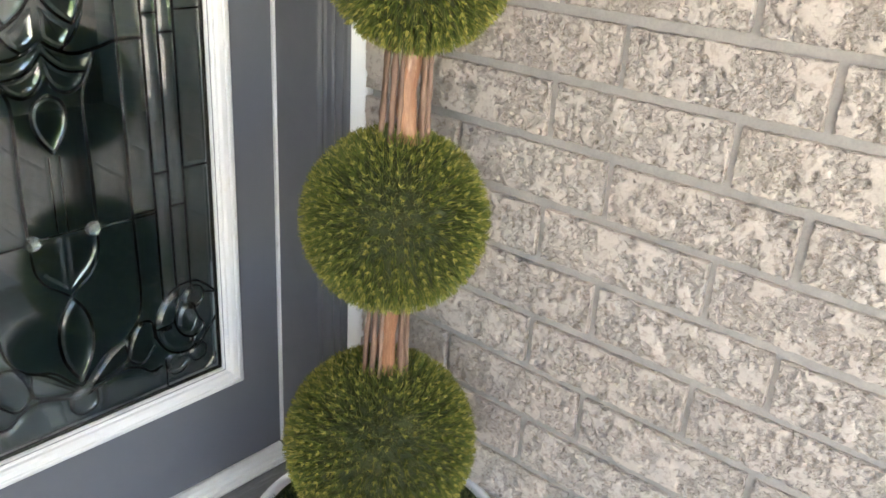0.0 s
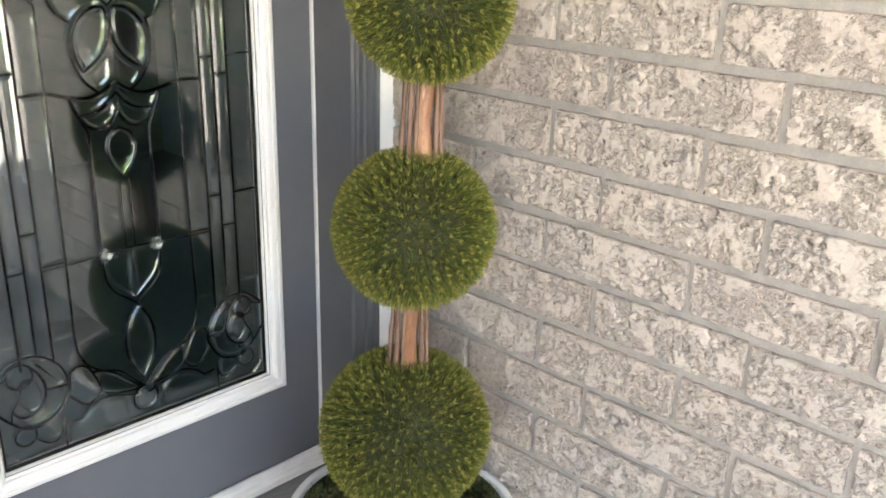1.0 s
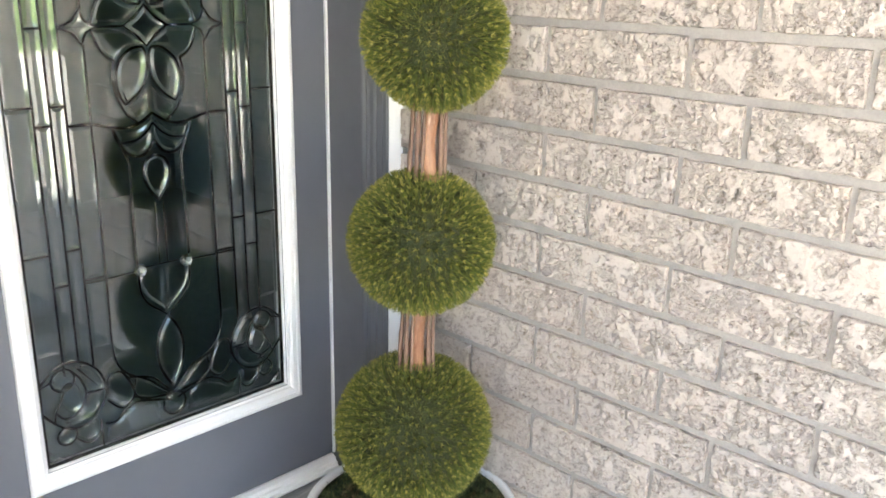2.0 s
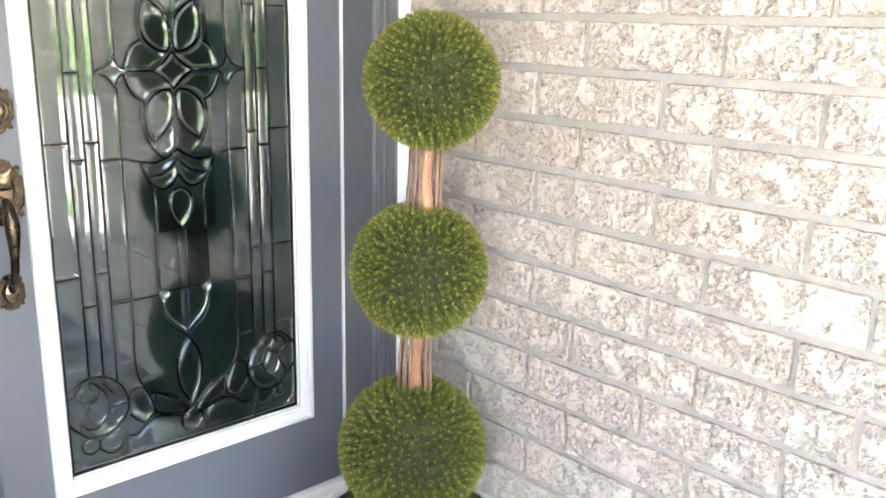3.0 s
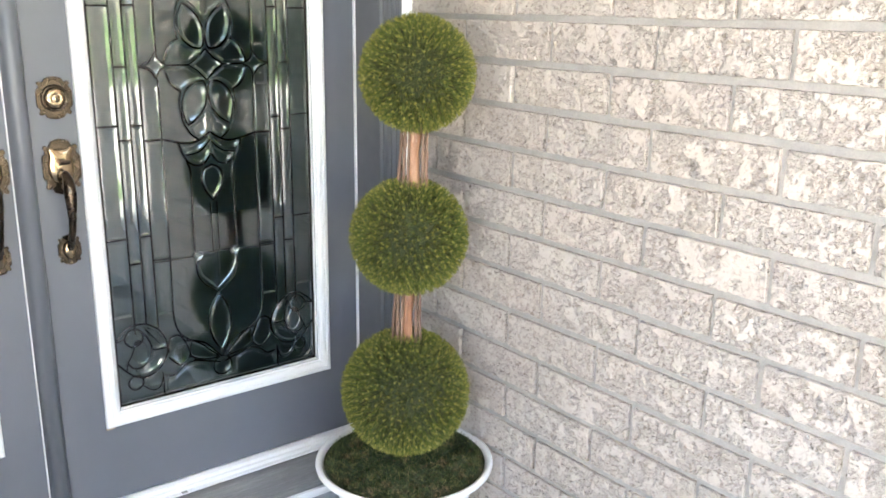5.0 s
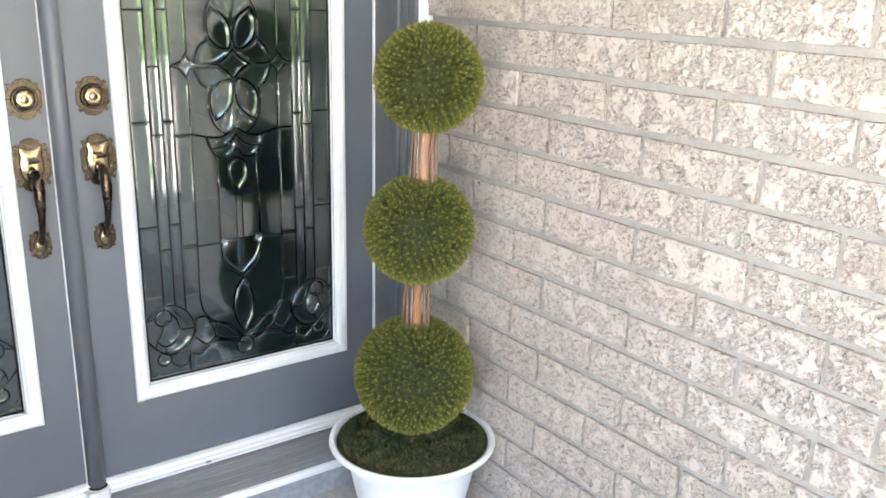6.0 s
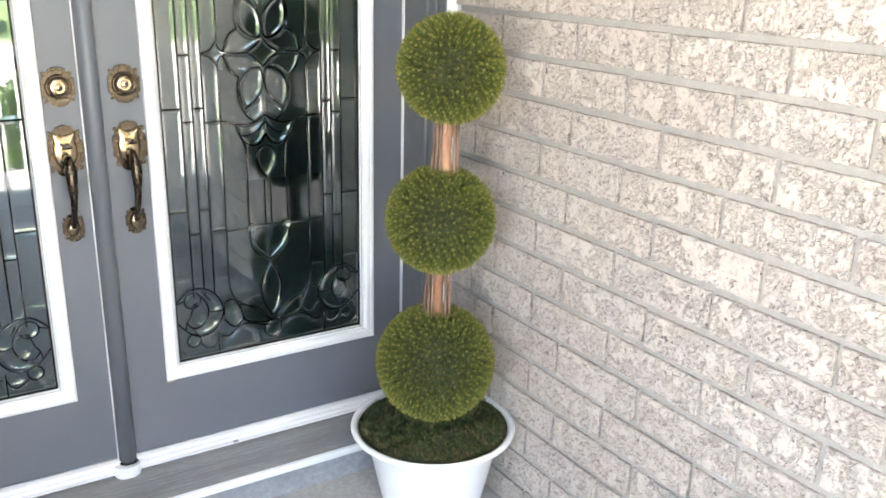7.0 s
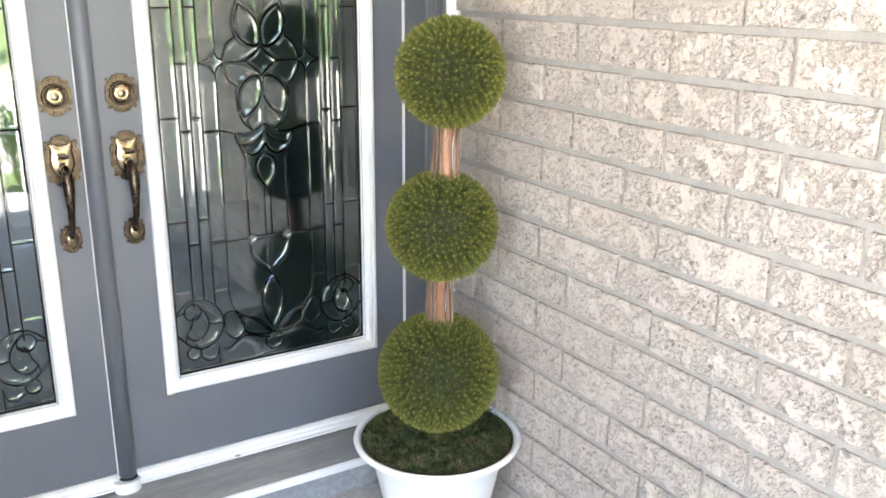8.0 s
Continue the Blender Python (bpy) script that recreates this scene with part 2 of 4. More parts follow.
def tube(points, radii, sides=8, bm=None, caps=True):
    """A round bar through points with a radius at each."""
    bm = bm or bmesh.new()
    pts = [Vector(p) for p in points]
    rings = []
    ref = Vector((0.31, 0.17, 0.93))
    for i, p in enumerate(pts):
        d = (pts[min(i + 1, len(pts) - 1)] - pts[max(i - 1, 0)]).normalized()
        if abs(d.dot(ref)) > 0.97:
            ref = Vector((1, 0, 0))
        s = d.cross(ref).normalized()
        t = d.cross(s)
        r = radii[i] if isinstance(radii, (list, tuple)) else radii
        rings.append([bm.verts.new(p + s * r * math.cos(2 * math.pi * k / sides) + t * r * math.sin(2 * math.pi * k / sides)) for k in range(sides)])
    for a, b in zip(rings, rings[1:]):
        for k in range(sides):
            j = (k + 1) % sides
            bm.faces.new((a[k], a[j], b[j], b[k]))
    if caps:
        bm.faces.new(rings[0][::-1])
        bm.faces.new(rings[-1])
    return bm


def lathe(profile, cx, cy, segments=72, axis="z", bm=None, closed=False):
    """A profile of (radius, height) turned round the axis z, or x for door fittings (height is x, centre is y, z)."""
    bm = bm or bmesh.new()
    rings = []
    for r, h in profile:
        ring = []
        for k in range(segments):
            a = 2 * math.pi * k / segments
            c, s = max(r, 1e-5) * math.cos(a), max(r, 1e-5) * math.sin(a)
            ring.append(bm.verts.new((cx + c, cy + s, h) if axis == "z" else (h, cx + c, cy + s)))
        rings.append(ring)
    pairs = list(zip(rings, rings[1:])) + ([(rings[-1], rings[0])] if closed else [])
    for a, b in pairs:
        for k in range(segments):
            j = (k + 1) % segments
            bm.faces.new((a[k], a[j], b[j], b[k]))
    if not closed:
        bm.faces.new(rings[0][::-1])
        bm.faces.new(rings[-1])
    return bm


def smooth_line(points, n=7):
    """Catmull-Rom curve through 2D points."""
    p = [points[0]] + list(points) + [points[-1]]
    out = []
    for i in range(1, len(p) - 2):
        for k in range(n):
            t = k / n
            q = []
            for c in range(2):
                a, b, d, e = p[i - 1][c], p[i][c], p[i + 1][c], p[i + 2][c]
                q.append(0.5 * (2 * b + (d - a) * t + (2 * a - 5 * b + 4 * d - e) * t * t + (3 * b - a - 3 * d + e) * t ** 3))
            out.append(tuple(q))
    return out + [points[-1]]


# ---- key places: brick wall faces -y, door wall faces +x, porch floor at z = 0 ----
WALL_Y, BRICK_END, WALL_END, WALL_TOP = 1.053, -1.09, 2.62, 2.55
FACE_X = -1.262
COURSE, PITCH, BED0 = 0.0955, 0.278, -0.0165
SILL_Z = 0.156
HEAD_Z = 2.19
GLASS_Z0, GLASS_Z1 = 0.391, 2.013
MEET_Y = 0.150
BLOCKER_END = -0.05


# ---- porch structure ----
def build_structure():
    # mortar bed behind the bricks, set back from their faces
    solid("wall_brick", box(BRICK_END + 0.008, WALL_END - 0.008, WALL_Y + 0.0085, WALL_Y + 0.20, -0.2, WALL_TOP), MORTAR, "grey mortar wall that carries pale split-face bricks", "wall")
    # wall above and beside the doors
    solid("wall_door_head", box(-1.42, -1.12, -0.80, 1.25, HEAD_Z + 0.11, WALL_TOP), PLAIN_WALL, "plain beige wall above the double doors", "wall")
    solid("wall_door_side", box(-1.50, -1.12, -4.0, -0.835, -0.2, WALL_TOP), PLAIN_WALL, "plain beige house wall beside the double doors", "wall")
    # unseen side wall added to block light, leaving the open end as source
    solid("wall_light_blocker", box(-1.119, BLOCKER_END, -1.05, -0.757, -0.2, WALL_TOP), PLAIN_WALL, "plain beige side wall out of view, added to block light from the left", "wall")
    # white caulked trim between the outer casing and the bricks
    caulk = [(-1.1095, 1.0345), (-1.1015, 1.046), (-1.0915, 1.0585), (-1.0915, 1.13), (-1.19, 1.13), (-1.19, 1.062)]
    solid("trim_caulk", upright(caulk, 0.0, HEAD_Z + 0.10), WHITE_BOARD, "white caulked trim between door casing and brick", "trim")
    solid("trim_far", upright([(x, 0.30 - y) for x, y in caulk], 0.0, HEAD_Z + 0.10), WHITE_BOARD, "white trim beside the door casing", "trim")
    # unseen walls added behind the bricks to keep sun out of the corner
    solid("wall_closing", box(-1.42, WALL_END - 0.02, 1.42, 2.30, -0.2, WALL_TOP + 0.10), PLAIN_WALL, "plain unseen wall added to close the corner behind the bricks against sun", "wall")
    solid("wall_filling", box(-1.35, WALL_END - 0.02, WALL_Y + 0.2005, 1.4195, -0.2, WALL_TOP), PLAIN_WALL, "plain unseen wall added behind the bricks to block stray sun", "wall")
    # jambs with a stop line and a moulded outer casing, in grey paint
    casing = [(FACE_X - 0.09, 0.992), (-1.152, 0.992), (-1.1475, 0.9935), (-1.1445, 0.9985), (-1.1455, 1.0035), (-1.1495, 1.006), (-1.1440, 1.010), (-1.1335, 1.0115), (-1.1300, 1.0145),
              (-1.1315, 1.0185), (-1.1255, 1.0205), (-1.1195, 1.0235), (-1.1195, 1.0265), (-1.1130, 1.0285), (-1.1100, 1.034), (-1.19, 1.0615), (FACE_X - 0.09, 1.0615)]
    solid("door_frame_1", upright(casing, 0.10, HEAD_Z + 0.02), JAMB_PAINT, "grey painted moulded door jamb beside the brick", "door frame")
    solid("door_frame_2", upright([(x, 0.30 - y) for x, y in casing], 0.10, HEAD_Z + 0.02), JAMB_PAINT, "grey painted moulded door jamb", "door frame")
    solid("door_frame_3", box(FACE_X - 0.09, -1.112, -0.75, 1.05, HEAD_Z + 0.024, HEAD_Z + 0.108, 0.003), JAMB_PAINT, "grey painted door head", "door frame")
    solid("weather_strip_1", box(FACE_X - 0.03, FACE_X + 0.004, 0.9857, 0.9916, SILL_Z, HEAD_Z, 0.001), SEAL, "thin white weather strip along the door edge", "weather strip")
    solid("weather_strip_2", box(FACE_X - 0.03, FACE_X + 0.003, -0.6915, -0.6855, SILL_Z, HEAD_Z, 0.001), SEAL, "thin white weather strip along the door edge", "weather strip")
    # sill: white door bottom bar, grooved weathered ramp, pale nosing, concrete riser
    bar = [(FACE_X - 0.05, 0.1215), (FACE_X + 0.017, 0.1215), (FACE_X + 0.017, 0.1245), (FACE_X + 0.031, 0.1245), (FACE_X + 0.031, 0.1285), (FACE_X + 0.021, 0.1305), (FACE_X + 0.020, 0.138),
           (FACE_X + 0.014, 0.141), (FACE_X + 0.012, 0.149), (FACE_X + 0.003, 0.1535), (FACE_X - 0.05, 0.1535)]
    solid("door_sill_bar", prism(bar, -0.683, 0.984), WHITE_PAINT, "white weathered door bottom bar with a stepped profile", "sill")
    top = []
    x0, z0, x1, z1 = FACE_X - 0.02, 0.1195, -1.101, 0.097
    ribs = 6
    for i in range(ribs):
        for f, dz in ((0.0, -0.0008), (0.16, 0.0), (0.88, 0.0002), (0.97, -0.0008)):
            t = (i + f) / ribs
            top.append((x0 + (x1 - x0) * t, z0 + (z1 - z0) * t + dz))
    solid("door_sill", prism([(x0, 0.078)] + top + [(x1, z1 - 0.002), (x1, 0.078)], -0.735, 1.03), SILL, "weathered grey grooved aluminium door sill", "sill")
    solid("sill_nosing", prism([(-1.1005, 0.073), (-1.094, 0.075), (-1.092, 0.085), (-1.093, 0.096), (-1.1005, 0.0985)], -0.735, 1.03), SILL_NOSE, "pale metal nosing along the sill edge", "sill")
    solid("step_riser", box(-1.42, -1.108, -4.0, 1.05, -0.2, 0.0765, 0.003), RISER, "grey concrete riser below the door sill", "step")
    # dim hall behind the glass, dark partly through its teal paint colour
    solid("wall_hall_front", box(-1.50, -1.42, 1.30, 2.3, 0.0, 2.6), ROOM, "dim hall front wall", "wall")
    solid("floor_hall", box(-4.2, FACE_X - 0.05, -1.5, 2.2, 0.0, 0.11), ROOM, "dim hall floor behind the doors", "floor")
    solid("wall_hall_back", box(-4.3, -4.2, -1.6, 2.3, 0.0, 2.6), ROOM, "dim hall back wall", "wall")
    # side opening out of view, added to brighten the hall
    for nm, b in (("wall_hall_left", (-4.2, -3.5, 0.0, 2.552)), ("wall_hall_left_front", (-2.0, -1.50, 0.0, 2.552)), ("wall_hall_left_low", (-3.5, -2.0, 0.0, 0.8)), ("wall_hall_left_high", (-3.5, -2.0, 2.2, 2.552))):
        solid(nm, box(b[0], b[1], -1.6, -1.5, b[2], b[3]), ROOM, "dim hall side wall round an unseen opening added to let in daylight", "wall")
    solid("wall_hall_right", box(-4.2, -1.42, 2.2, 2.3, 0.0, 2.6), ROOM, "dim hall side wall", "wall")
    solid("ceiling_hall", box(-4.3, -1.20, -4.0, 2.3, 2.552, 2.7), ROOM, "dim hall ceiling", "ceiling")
    # unseen porch roof and ceiling, sized to block sun and even the light
    solid("ceiling", box(-1.42, 3.30, -2.30, 1.42, WALL_TOP + 0.001, WALL_TOP + 0.06), SOFFIT, "unseen white boarded porch ceiling, sized to even the light", "ceiling")
    solid("roof", box(-4.4, 3.42, -2.42, 2.4, WALL_TOP + 0.16, WALL_TOP + 0.30), ROOF, "unseen dark shingled porch roof, added to block the sun", "roof")
    solid("wall_upper", box(-1.42, -1.30, -4.0, 2.3, WALL_TOP + 0.06, WALL_TOP + 0.16), PLAIN_WALL, "plain wall strip under the roof", "wall")


build_structure()


# ---- doors ----
def make_glass(parent, yc):
    """Decorative glass: a clear pane with bevelled pieces, cames and jewels in a pattern that mirrors up-down and left-right."""
    gx = FACE_X - 0.0195
    zc = (GLASS_Z0 + GLASS_Z1) / 2
    pane = part("glass_pane", box(gx - 0.006, gx - 0.001, yc - 0.276, yc + 0.276, GLASS_Z0 - 0.006, GLASS_Z1 + 0.006), PANE, parent, "clear leaded glass pane with bevelled pattern")

    part("outer_pane", box(FACE_X - 0.0105, FACE_X - 0.0065, yc - 0.272, yc + 0.272, GLASS_Z0 - 0.002, GLASS_Z1 + 0.002), OUTER_PANE, parent, "flat clear outer pane")

    def piece(poly, width=0.008, h=0.0045, material=BEVEL_GLASS):
        n = len(poly)
        width, h = width * 0.76, 0.0012 + (h - 0.0012) * 0.72
        area = sum(poly[i][0] * poly[(i + 1) % n][1] - poly[(i + 1) % n][0] * poly[i][1] for i in range(n))
        if area < 0:
            poly = poly[::-1]
        inner = []
        for i in range(n):
            a, b, c = Vector(poly[i - 1]), Vector(poly[i]), Vector(poly[(i + 1) % n])
            d1, d2 = (b - a).normalized(), (c - b).normalized()
            n1, n2 = Vector((-d1.y, d1.x)), Vector((-d2.y, d2.x))
            m = (n1 + n2)
            m = m / max(0.35, m.length_squared / 2) if m.length > 1e-4 else n1
            inner.append(b + m * width)
        bm = bmesh.new()
        back = [bm.verts.new((gx, yc + p[0], p[1])) for p in poly]
        rim = [bm.verts.new((gx + 0.0012, yc + p[0], p[1])) for p in poly]
        top = [bm.verts.new((gx + h, yc + p.x, p.y)) for p in inner]
        for a, b in ((back, rim), (rim, top)):
            for i in range(n):
                j = (i + 1) % n
                bm.faces.new((a[i], a[j], b[j], b[i]))
        bm.faces.new(top)
        bm.faces.new(back[::-1])
        part("bevelled_glass", bm, material, pane)

    def came(points, r=0.0033):
        part("came", tube([(gx + 0.0030, yc + u, z) for u, z in points], r * 0.66, 6), CAME, pane, "", True)

    def jewel(u, z, r):
        prof = [(r * math.cos(a), gx + 0.002 + 0.75 * r * math.sin(a)) for a in [k * math.pi / 14 for k in range(7)]] + [(0.0004, gx + 0.002 + 0.75 * r)]
        part("glass_jewel", lathe([(r, gx)] + prof, yc + u, z, 9, "x"), BEVEL_GLASS, pane)

    def rect(u0, u1, z0, z1):
        return [(u0, z0), (u1, z0), (u1, z1), (u0, z1)]

    def ring(cu, cz, ru, rz, n=20, tilt=0.0):
        out = []
        for k in range(n):
            a = 2 * math.pi * k / n
            x, y = ru * math.cos(a), rz * math.sin(a)
            out.append((cu + x * math.cos(tilt) - y * math.sin(tilt), cz + x * math.sin(tilt) + y * math.cos(tilt)))
        return out

    def mirror(poly, s, f):
        return [(u * s, z if f > 0 else 2 * zc - z) for u, z in poly]

    up = 2 * zc
    columns = [(0.219, 0.2705, [0.610, 0.804, 1.070, up - 1.070, up - 0.804, up - 0.610]),
               (0.190, 0.219, [0.585, 0.741, 1.036, zc, up - 1.036, up - 0.741, up - 0.585]),
               (0.162, 0.190, [0.570, 0.805, 1.068, up - 1.068, up - 0.805, up - 0.570]),
               (0.116, 0.162, [0.600, 0.742, 1.031, 1.160])]
    gap = 0.0022
    for s in (-1, 1):
        for u0, u1, cuts in columns:
            narrow = u1 - u0 < 0.035
            for z0, z1 in zip(cuts, cuts[1:]):
                for f in ((1,) if cuts[-1] > zc else (1, -1)):
                    piece(mirror(rect(u0 + gap, u1 - gap, z0 + gap, z1 - gap), s, f), 0.0088 if narrow else 0.0090, 0.0048 if narrow else 0.0036)
            for z in cuts[1:-1]:
                for f in ((1,) if cuts[-1] > zc else (1, -1)):
                    came(mirror([(u0, z), (u1, z)], s, f), 0.0032)
        for u, z0 in ((0.219, 0.565), (0.190, 0.590), (0.162, 0.570)):
            came([(s * u, z0), (s * u, up - z0)])
        for f in (1, -1):
            star = []
            tips = [(0.163, zc), (0.122, zc - 0.031), (0.092, zc), (0.122, zc + 0.031)]
            for i in range(4):
                a, b = tips[i], tips[(i + 1) % 4]
                for k in range(5):
                    t = k / 5
                    pull = 0.34 * math.sin(math.pi * t)
                    mx, mz = a[0] + (b[0] - a[0]) * t, a[1] + (b[1] - a[1]) * t
                    star.append((mx + (0.124 - mx) * pull, mz + (zc - mz) * pull))
            if f == 1:
                piece(mirror(star, s, 1), 0.0075, 0.0080)
                came(mirror(star + star[:1], s, 1), 0.0036)
                came([(s * 0.092, zc), (s * 0.044, zc)], 0.0036)
            # bracket that frames the centre field
            came(mirror(smooth_line([(0.119, 1.172), (0.119, 0.95), (0.120, 0.70), (0.121, 0.60), (0.112, 0.552), (0.085, 0.522), (0.045, 0.505), (0.016, 0.474), (0.0, 0.457)]), s, f))
            came(mirror([(0.162, 0.736), (0.118, 0.736), (0.062, 0.737)], s, f), 0.0026)
            # wing between the star, the diamond and the petals
            wing = smooth_line([(0.103, 1.195), (0.092, 1.165), (0.080, 1.150), (0.064, 1.141)], 5)
            petal_top = smooth_line([(0.064, 1.141), (0.044, 1.160), (0.014, 1.167)], 4)
            came(mirror(wing, s, f), 0.0040)
            piece(mirror(wing + petal_top[1:] + [(0.006, 1.170), (0.024, 1.184), (0.043, 1.197), (0.090, 1.197)], s, f), 0.0085, 0.0075)
            # bevelled petal, pointed at its lower outer end
            petal = smooth_line([(0.009, 1.164), (0.032, 1.161), (0.056, 1.140), (0.065, 1.110), (0.061, 1.080), (0.051, 1.061)], 6) + smooth_line([(0.051, 1.061), (0.028, 1.077), (0.010, 1.099), (0.003, 1.124), (0.003, 1.150), (0.009, 1.164)], 6)[1:-1]
            piece(mirror(petal, s, f), 0.0100, 0.0088)
            came(mirror(petal + petal[:1], s, f), 0.0040)
            # sweep outside the petal down to the bell
            sweep = smooth_line([(0.066, 1.142), (0.071, 1.112), (0.066, 1.075), (0.050, 1.043), (0.030, 1.026)], 6)
            came(mirror(sweep, s, f), 0.0040)
            piece(mirror([(0.046, 1.046), (0.034, 1.031), (0.020, 1.035), (0.006, 1.046), (0.005, 1.088), (0.010, 1.086), (0.026, 1.069), (0.045, 1.056)], s, f), 0.0055, 0.0060)
            # bell
            bell_top = smooth_line([(0.162, 1.031), (0.122, 1.032), (0.082, 1.022), (0.048, 1.018), (0.020, 1.028), (0.0, 1.042)])
            bell_low = smooth_line([(0.080, 1.018), (0.072, 0.994), (0.058, 0.973), (0.037, 0.962), (0.016, 0.968), (0.0, 0.990)])
            bell_mid = smooth_line([(0.064, 0.990), (0.036, 0.993), (0.015, 1.006), (0.0, 1.023)])
            came(mirror(bell_top, s, f), 0.0044)
            came(mirror(bell_low, s, f), 0.0044)
            came(mirror(bell_mid, s, f), 0.0030)
            piece(mirror(smooth_line([(0.076, 1.016), (0.048, 1.013), (0.020, 1.022), (0.004, 1.034), (0.004, 1.026), (0.016, 1.011), (0.036, 0.998), (0.066, 0.995)], 3), s, f), 0.0050, 0.0060)
            piece(mirror(smooth_line([(0.062, 0.987), (0.036, 0.989), (0.015, 1.001), (0.004, 1.014), (0.004, 0.992), (0.017, 0.973), (0.037, 0.967), (0.055, 0.976)], 3), s, f), 0.0050, 0.0060)
            # centre field below the bell
            came(mirror(smooth_line([(0.078, 1.010), (0.061, 0.972), (0.054, 0.940), (0.056, 0.83), (0.056, 0.750)]), s, f), 0.0042)
            came(mirror([(0.0085, 0.868), (0.0085, 0.742)], s, f), 0.0022)
            half_lens = smooth_line([(0.0, 0.962), (0.020, 0.951), (0.027, 0.928), (0.019, 0.899), (0.0, 0.872)])
            came(mirror(half_lens, s, f), 0.0042)
            if s == 1:
                piece(mirror(half_lens + [(-u, z) for u, z in half_lens[-2:0:-1]], 1, f), 0.008, 0.007)
            jewel(s * 0.049, 0.737 if f > 0 else up - 0.737, 0.0130)
            came(mirror([(0.0, 0.742), (0.042, 0.741)], s, f), 0.0024)
            # heart and vesica
            came(mirror(smooth_line([(0.055, 0.725), (0.052, 0.689), (0.038, 0.663), (0.016, 0.645), (0.0, 0.632)]), s, f), 0.003)
            piece(mirror(smooth_line([(0.003, 0.736), (0.048, 0.730), (0.052, 0.706), (0.040, 0.680), (0.017, 0.657), (0.003, 0.644)], 4), s, f), 0.007, 0.005)
            half_ves = smooth_line([(0.0, 0.630), (0.020, 0.600), (0.029, 0.560), (0.023, 0.515), (0.0, 0.472)])
            came(mirror(half_ves, s, f), 0.0042)
            if s == 1:
                piece(mirror(half_ves + [(-u, z) for u, z in half_ves[-2:0:-1]], 1, f), 0.010, 0.008)
            # scroll: a broad turned band with a coil inside, as bevelled pieces between cames
            band_out = smooth_line([(0.268, 0.556), (0.246, 0.577), (0.227, 0.588), (0.198, 0.588), (0.173, 0.576), (0.151, 0.551), (0.142, 0.520), (0.147, 0.491), (0.167, 0.463), (0.192, 0.452), (0.219, 0.453), (0.244, 0.472), (0.270, 0.503)], 5)
            band_in = smooth_line([(0.205, 0.570), (0.191, 0.552), (0.182, 0.522), (0.190, 0.495), (0.210, 0.478), (0.230, 0.480), (0.242, 0.496)], 5)
            came(mirror(band_out, s, f), 0.0036)
            came(mirror(band_in, s, f), 0.0034)
            piece(mirror(smooth_line([(0.200, 0.582), (0.175, 0.570), (0.156, 0.549), (0.148, 0.520), (0.176, 0.516), (0.186, 0.552)], 4), s, f), 0.0080, 0.0075)
            piece(mirror(smooth_line([(0.150, 0.512), (0.155, 0.487), (0.172, 0.467), (0.195, 0.458), (0.218, 0.459), (0.226, 0.474), (0.208, 0.473), (0.185, 0.492), (0.177, 0.513)], 3), s, f), 0.0070, 0.0075)
            piece(mirror(ring(0.210, 0.517, 0.021, 0.033, 16, -0.15), s, f), 0.0080, 0.0070)
            came(mirror([(0.142, 0.514), (0.182, 0.518)], s, f), 0.0026)
            came(mirror(smooth_line([(0.222, 0.538), (0.232, 0.512), (0.242, 0.496), (0.246, 0.474)]), s, f), 0.0028)
            came(mirror([(0.245, 0.560), (0.270, 0.552)], s, f), 0.0026)
            for cu, cz, rad in ((0.223, 0.557, 0.0225), (0.226, 0.441, 0.0185)):
                shape = ring(cu, cz, rad, rad, 20)
                piece(mirror(shape, s, f), 0.0085, 0.0080)
                came(mirror(shape + shape[:1], s, f), 0.0030)
            came(mirror(smooth_line([(0.208, 0.428), (0.188, 0.412), (0.168, 0.416), (0.158, 0.440)]), s, f), 0.0028)
            came(mirror([(0.158, 0.452), (0.158, 0.392)], s, f), 0.0028)
            piece(mirror(smooth_line([(0.204, 0.448), (0.205, 0.432), (0.188, 0.418), (0.170, 0.421), (0.163, 0.440), (0.168, 0.456), (0.190, 0.447)], 3), s, f), 0.0060, 0.0055)
            # acanthus leaves that sweep to the middle
            leaf_up = smooth_line([(0.140, 0.500), (0.136, 0.535), (0.112, 0.540), (0.096, 0.518), (0.086, 0.480), (0.112, 0.460), (0.140, 0.486)], 4)
            leaf_mid = smooth_line([(0.096, 0.522), (0.075, 0.516), (0.052, 0.502), (0.028, 0.478), (0.010, 0.458), (0.052, 0.462), (0.085, 0.476)], 4)
            leaf_low = smooth_line([(0.150, 0.440), (0.128, 0.437), (0.108, 0.453), (0.078, 0.463), (0.040, 0.453), (0.006, 0.443)], 5)
            for leaf in (leaf_up, leaf_mid):
                piece(mirror(leaf, s, f), 0.0080, 0.0080)
                came(mirror(leaf, s, f), 0.0034)
            came(mirror(leaf_low, s, f), 0.0036)
            came(mirror(smooth_line([(0.081, 0.513), (0.084, 0.484), (0.066, 0.459)]), s, f), 0.0028)
            piece(mirror(smooth_line([(0.146, 0.434), (0.128, 0.431), (0.108, 0.446), (0.078, 0.456), (0.040, 0.447), (0.036, 0.420), (0.040, 0.397), (0.152, 0.397)], 3), s, f), 0.0080, 0.0050)
            piece(mirror([(0.238, 0.396), (0.267, 0.396), (0.267, 0.425)], s, f), 0.006, 0.006)
    diamond = [(0.043, zc), (0.019, zc - 0.016), (0.0, zc - 0.037), (-0.019, zc - 0.016), (-0.043, zc), (-0.019, zc + 0.016), (0.0, zc + 0.037), (0.019, zc + 0.016)]
    piece(diamond, 0.010, 0.0078)
    came(diamond + diamond[:1], 0.0036)
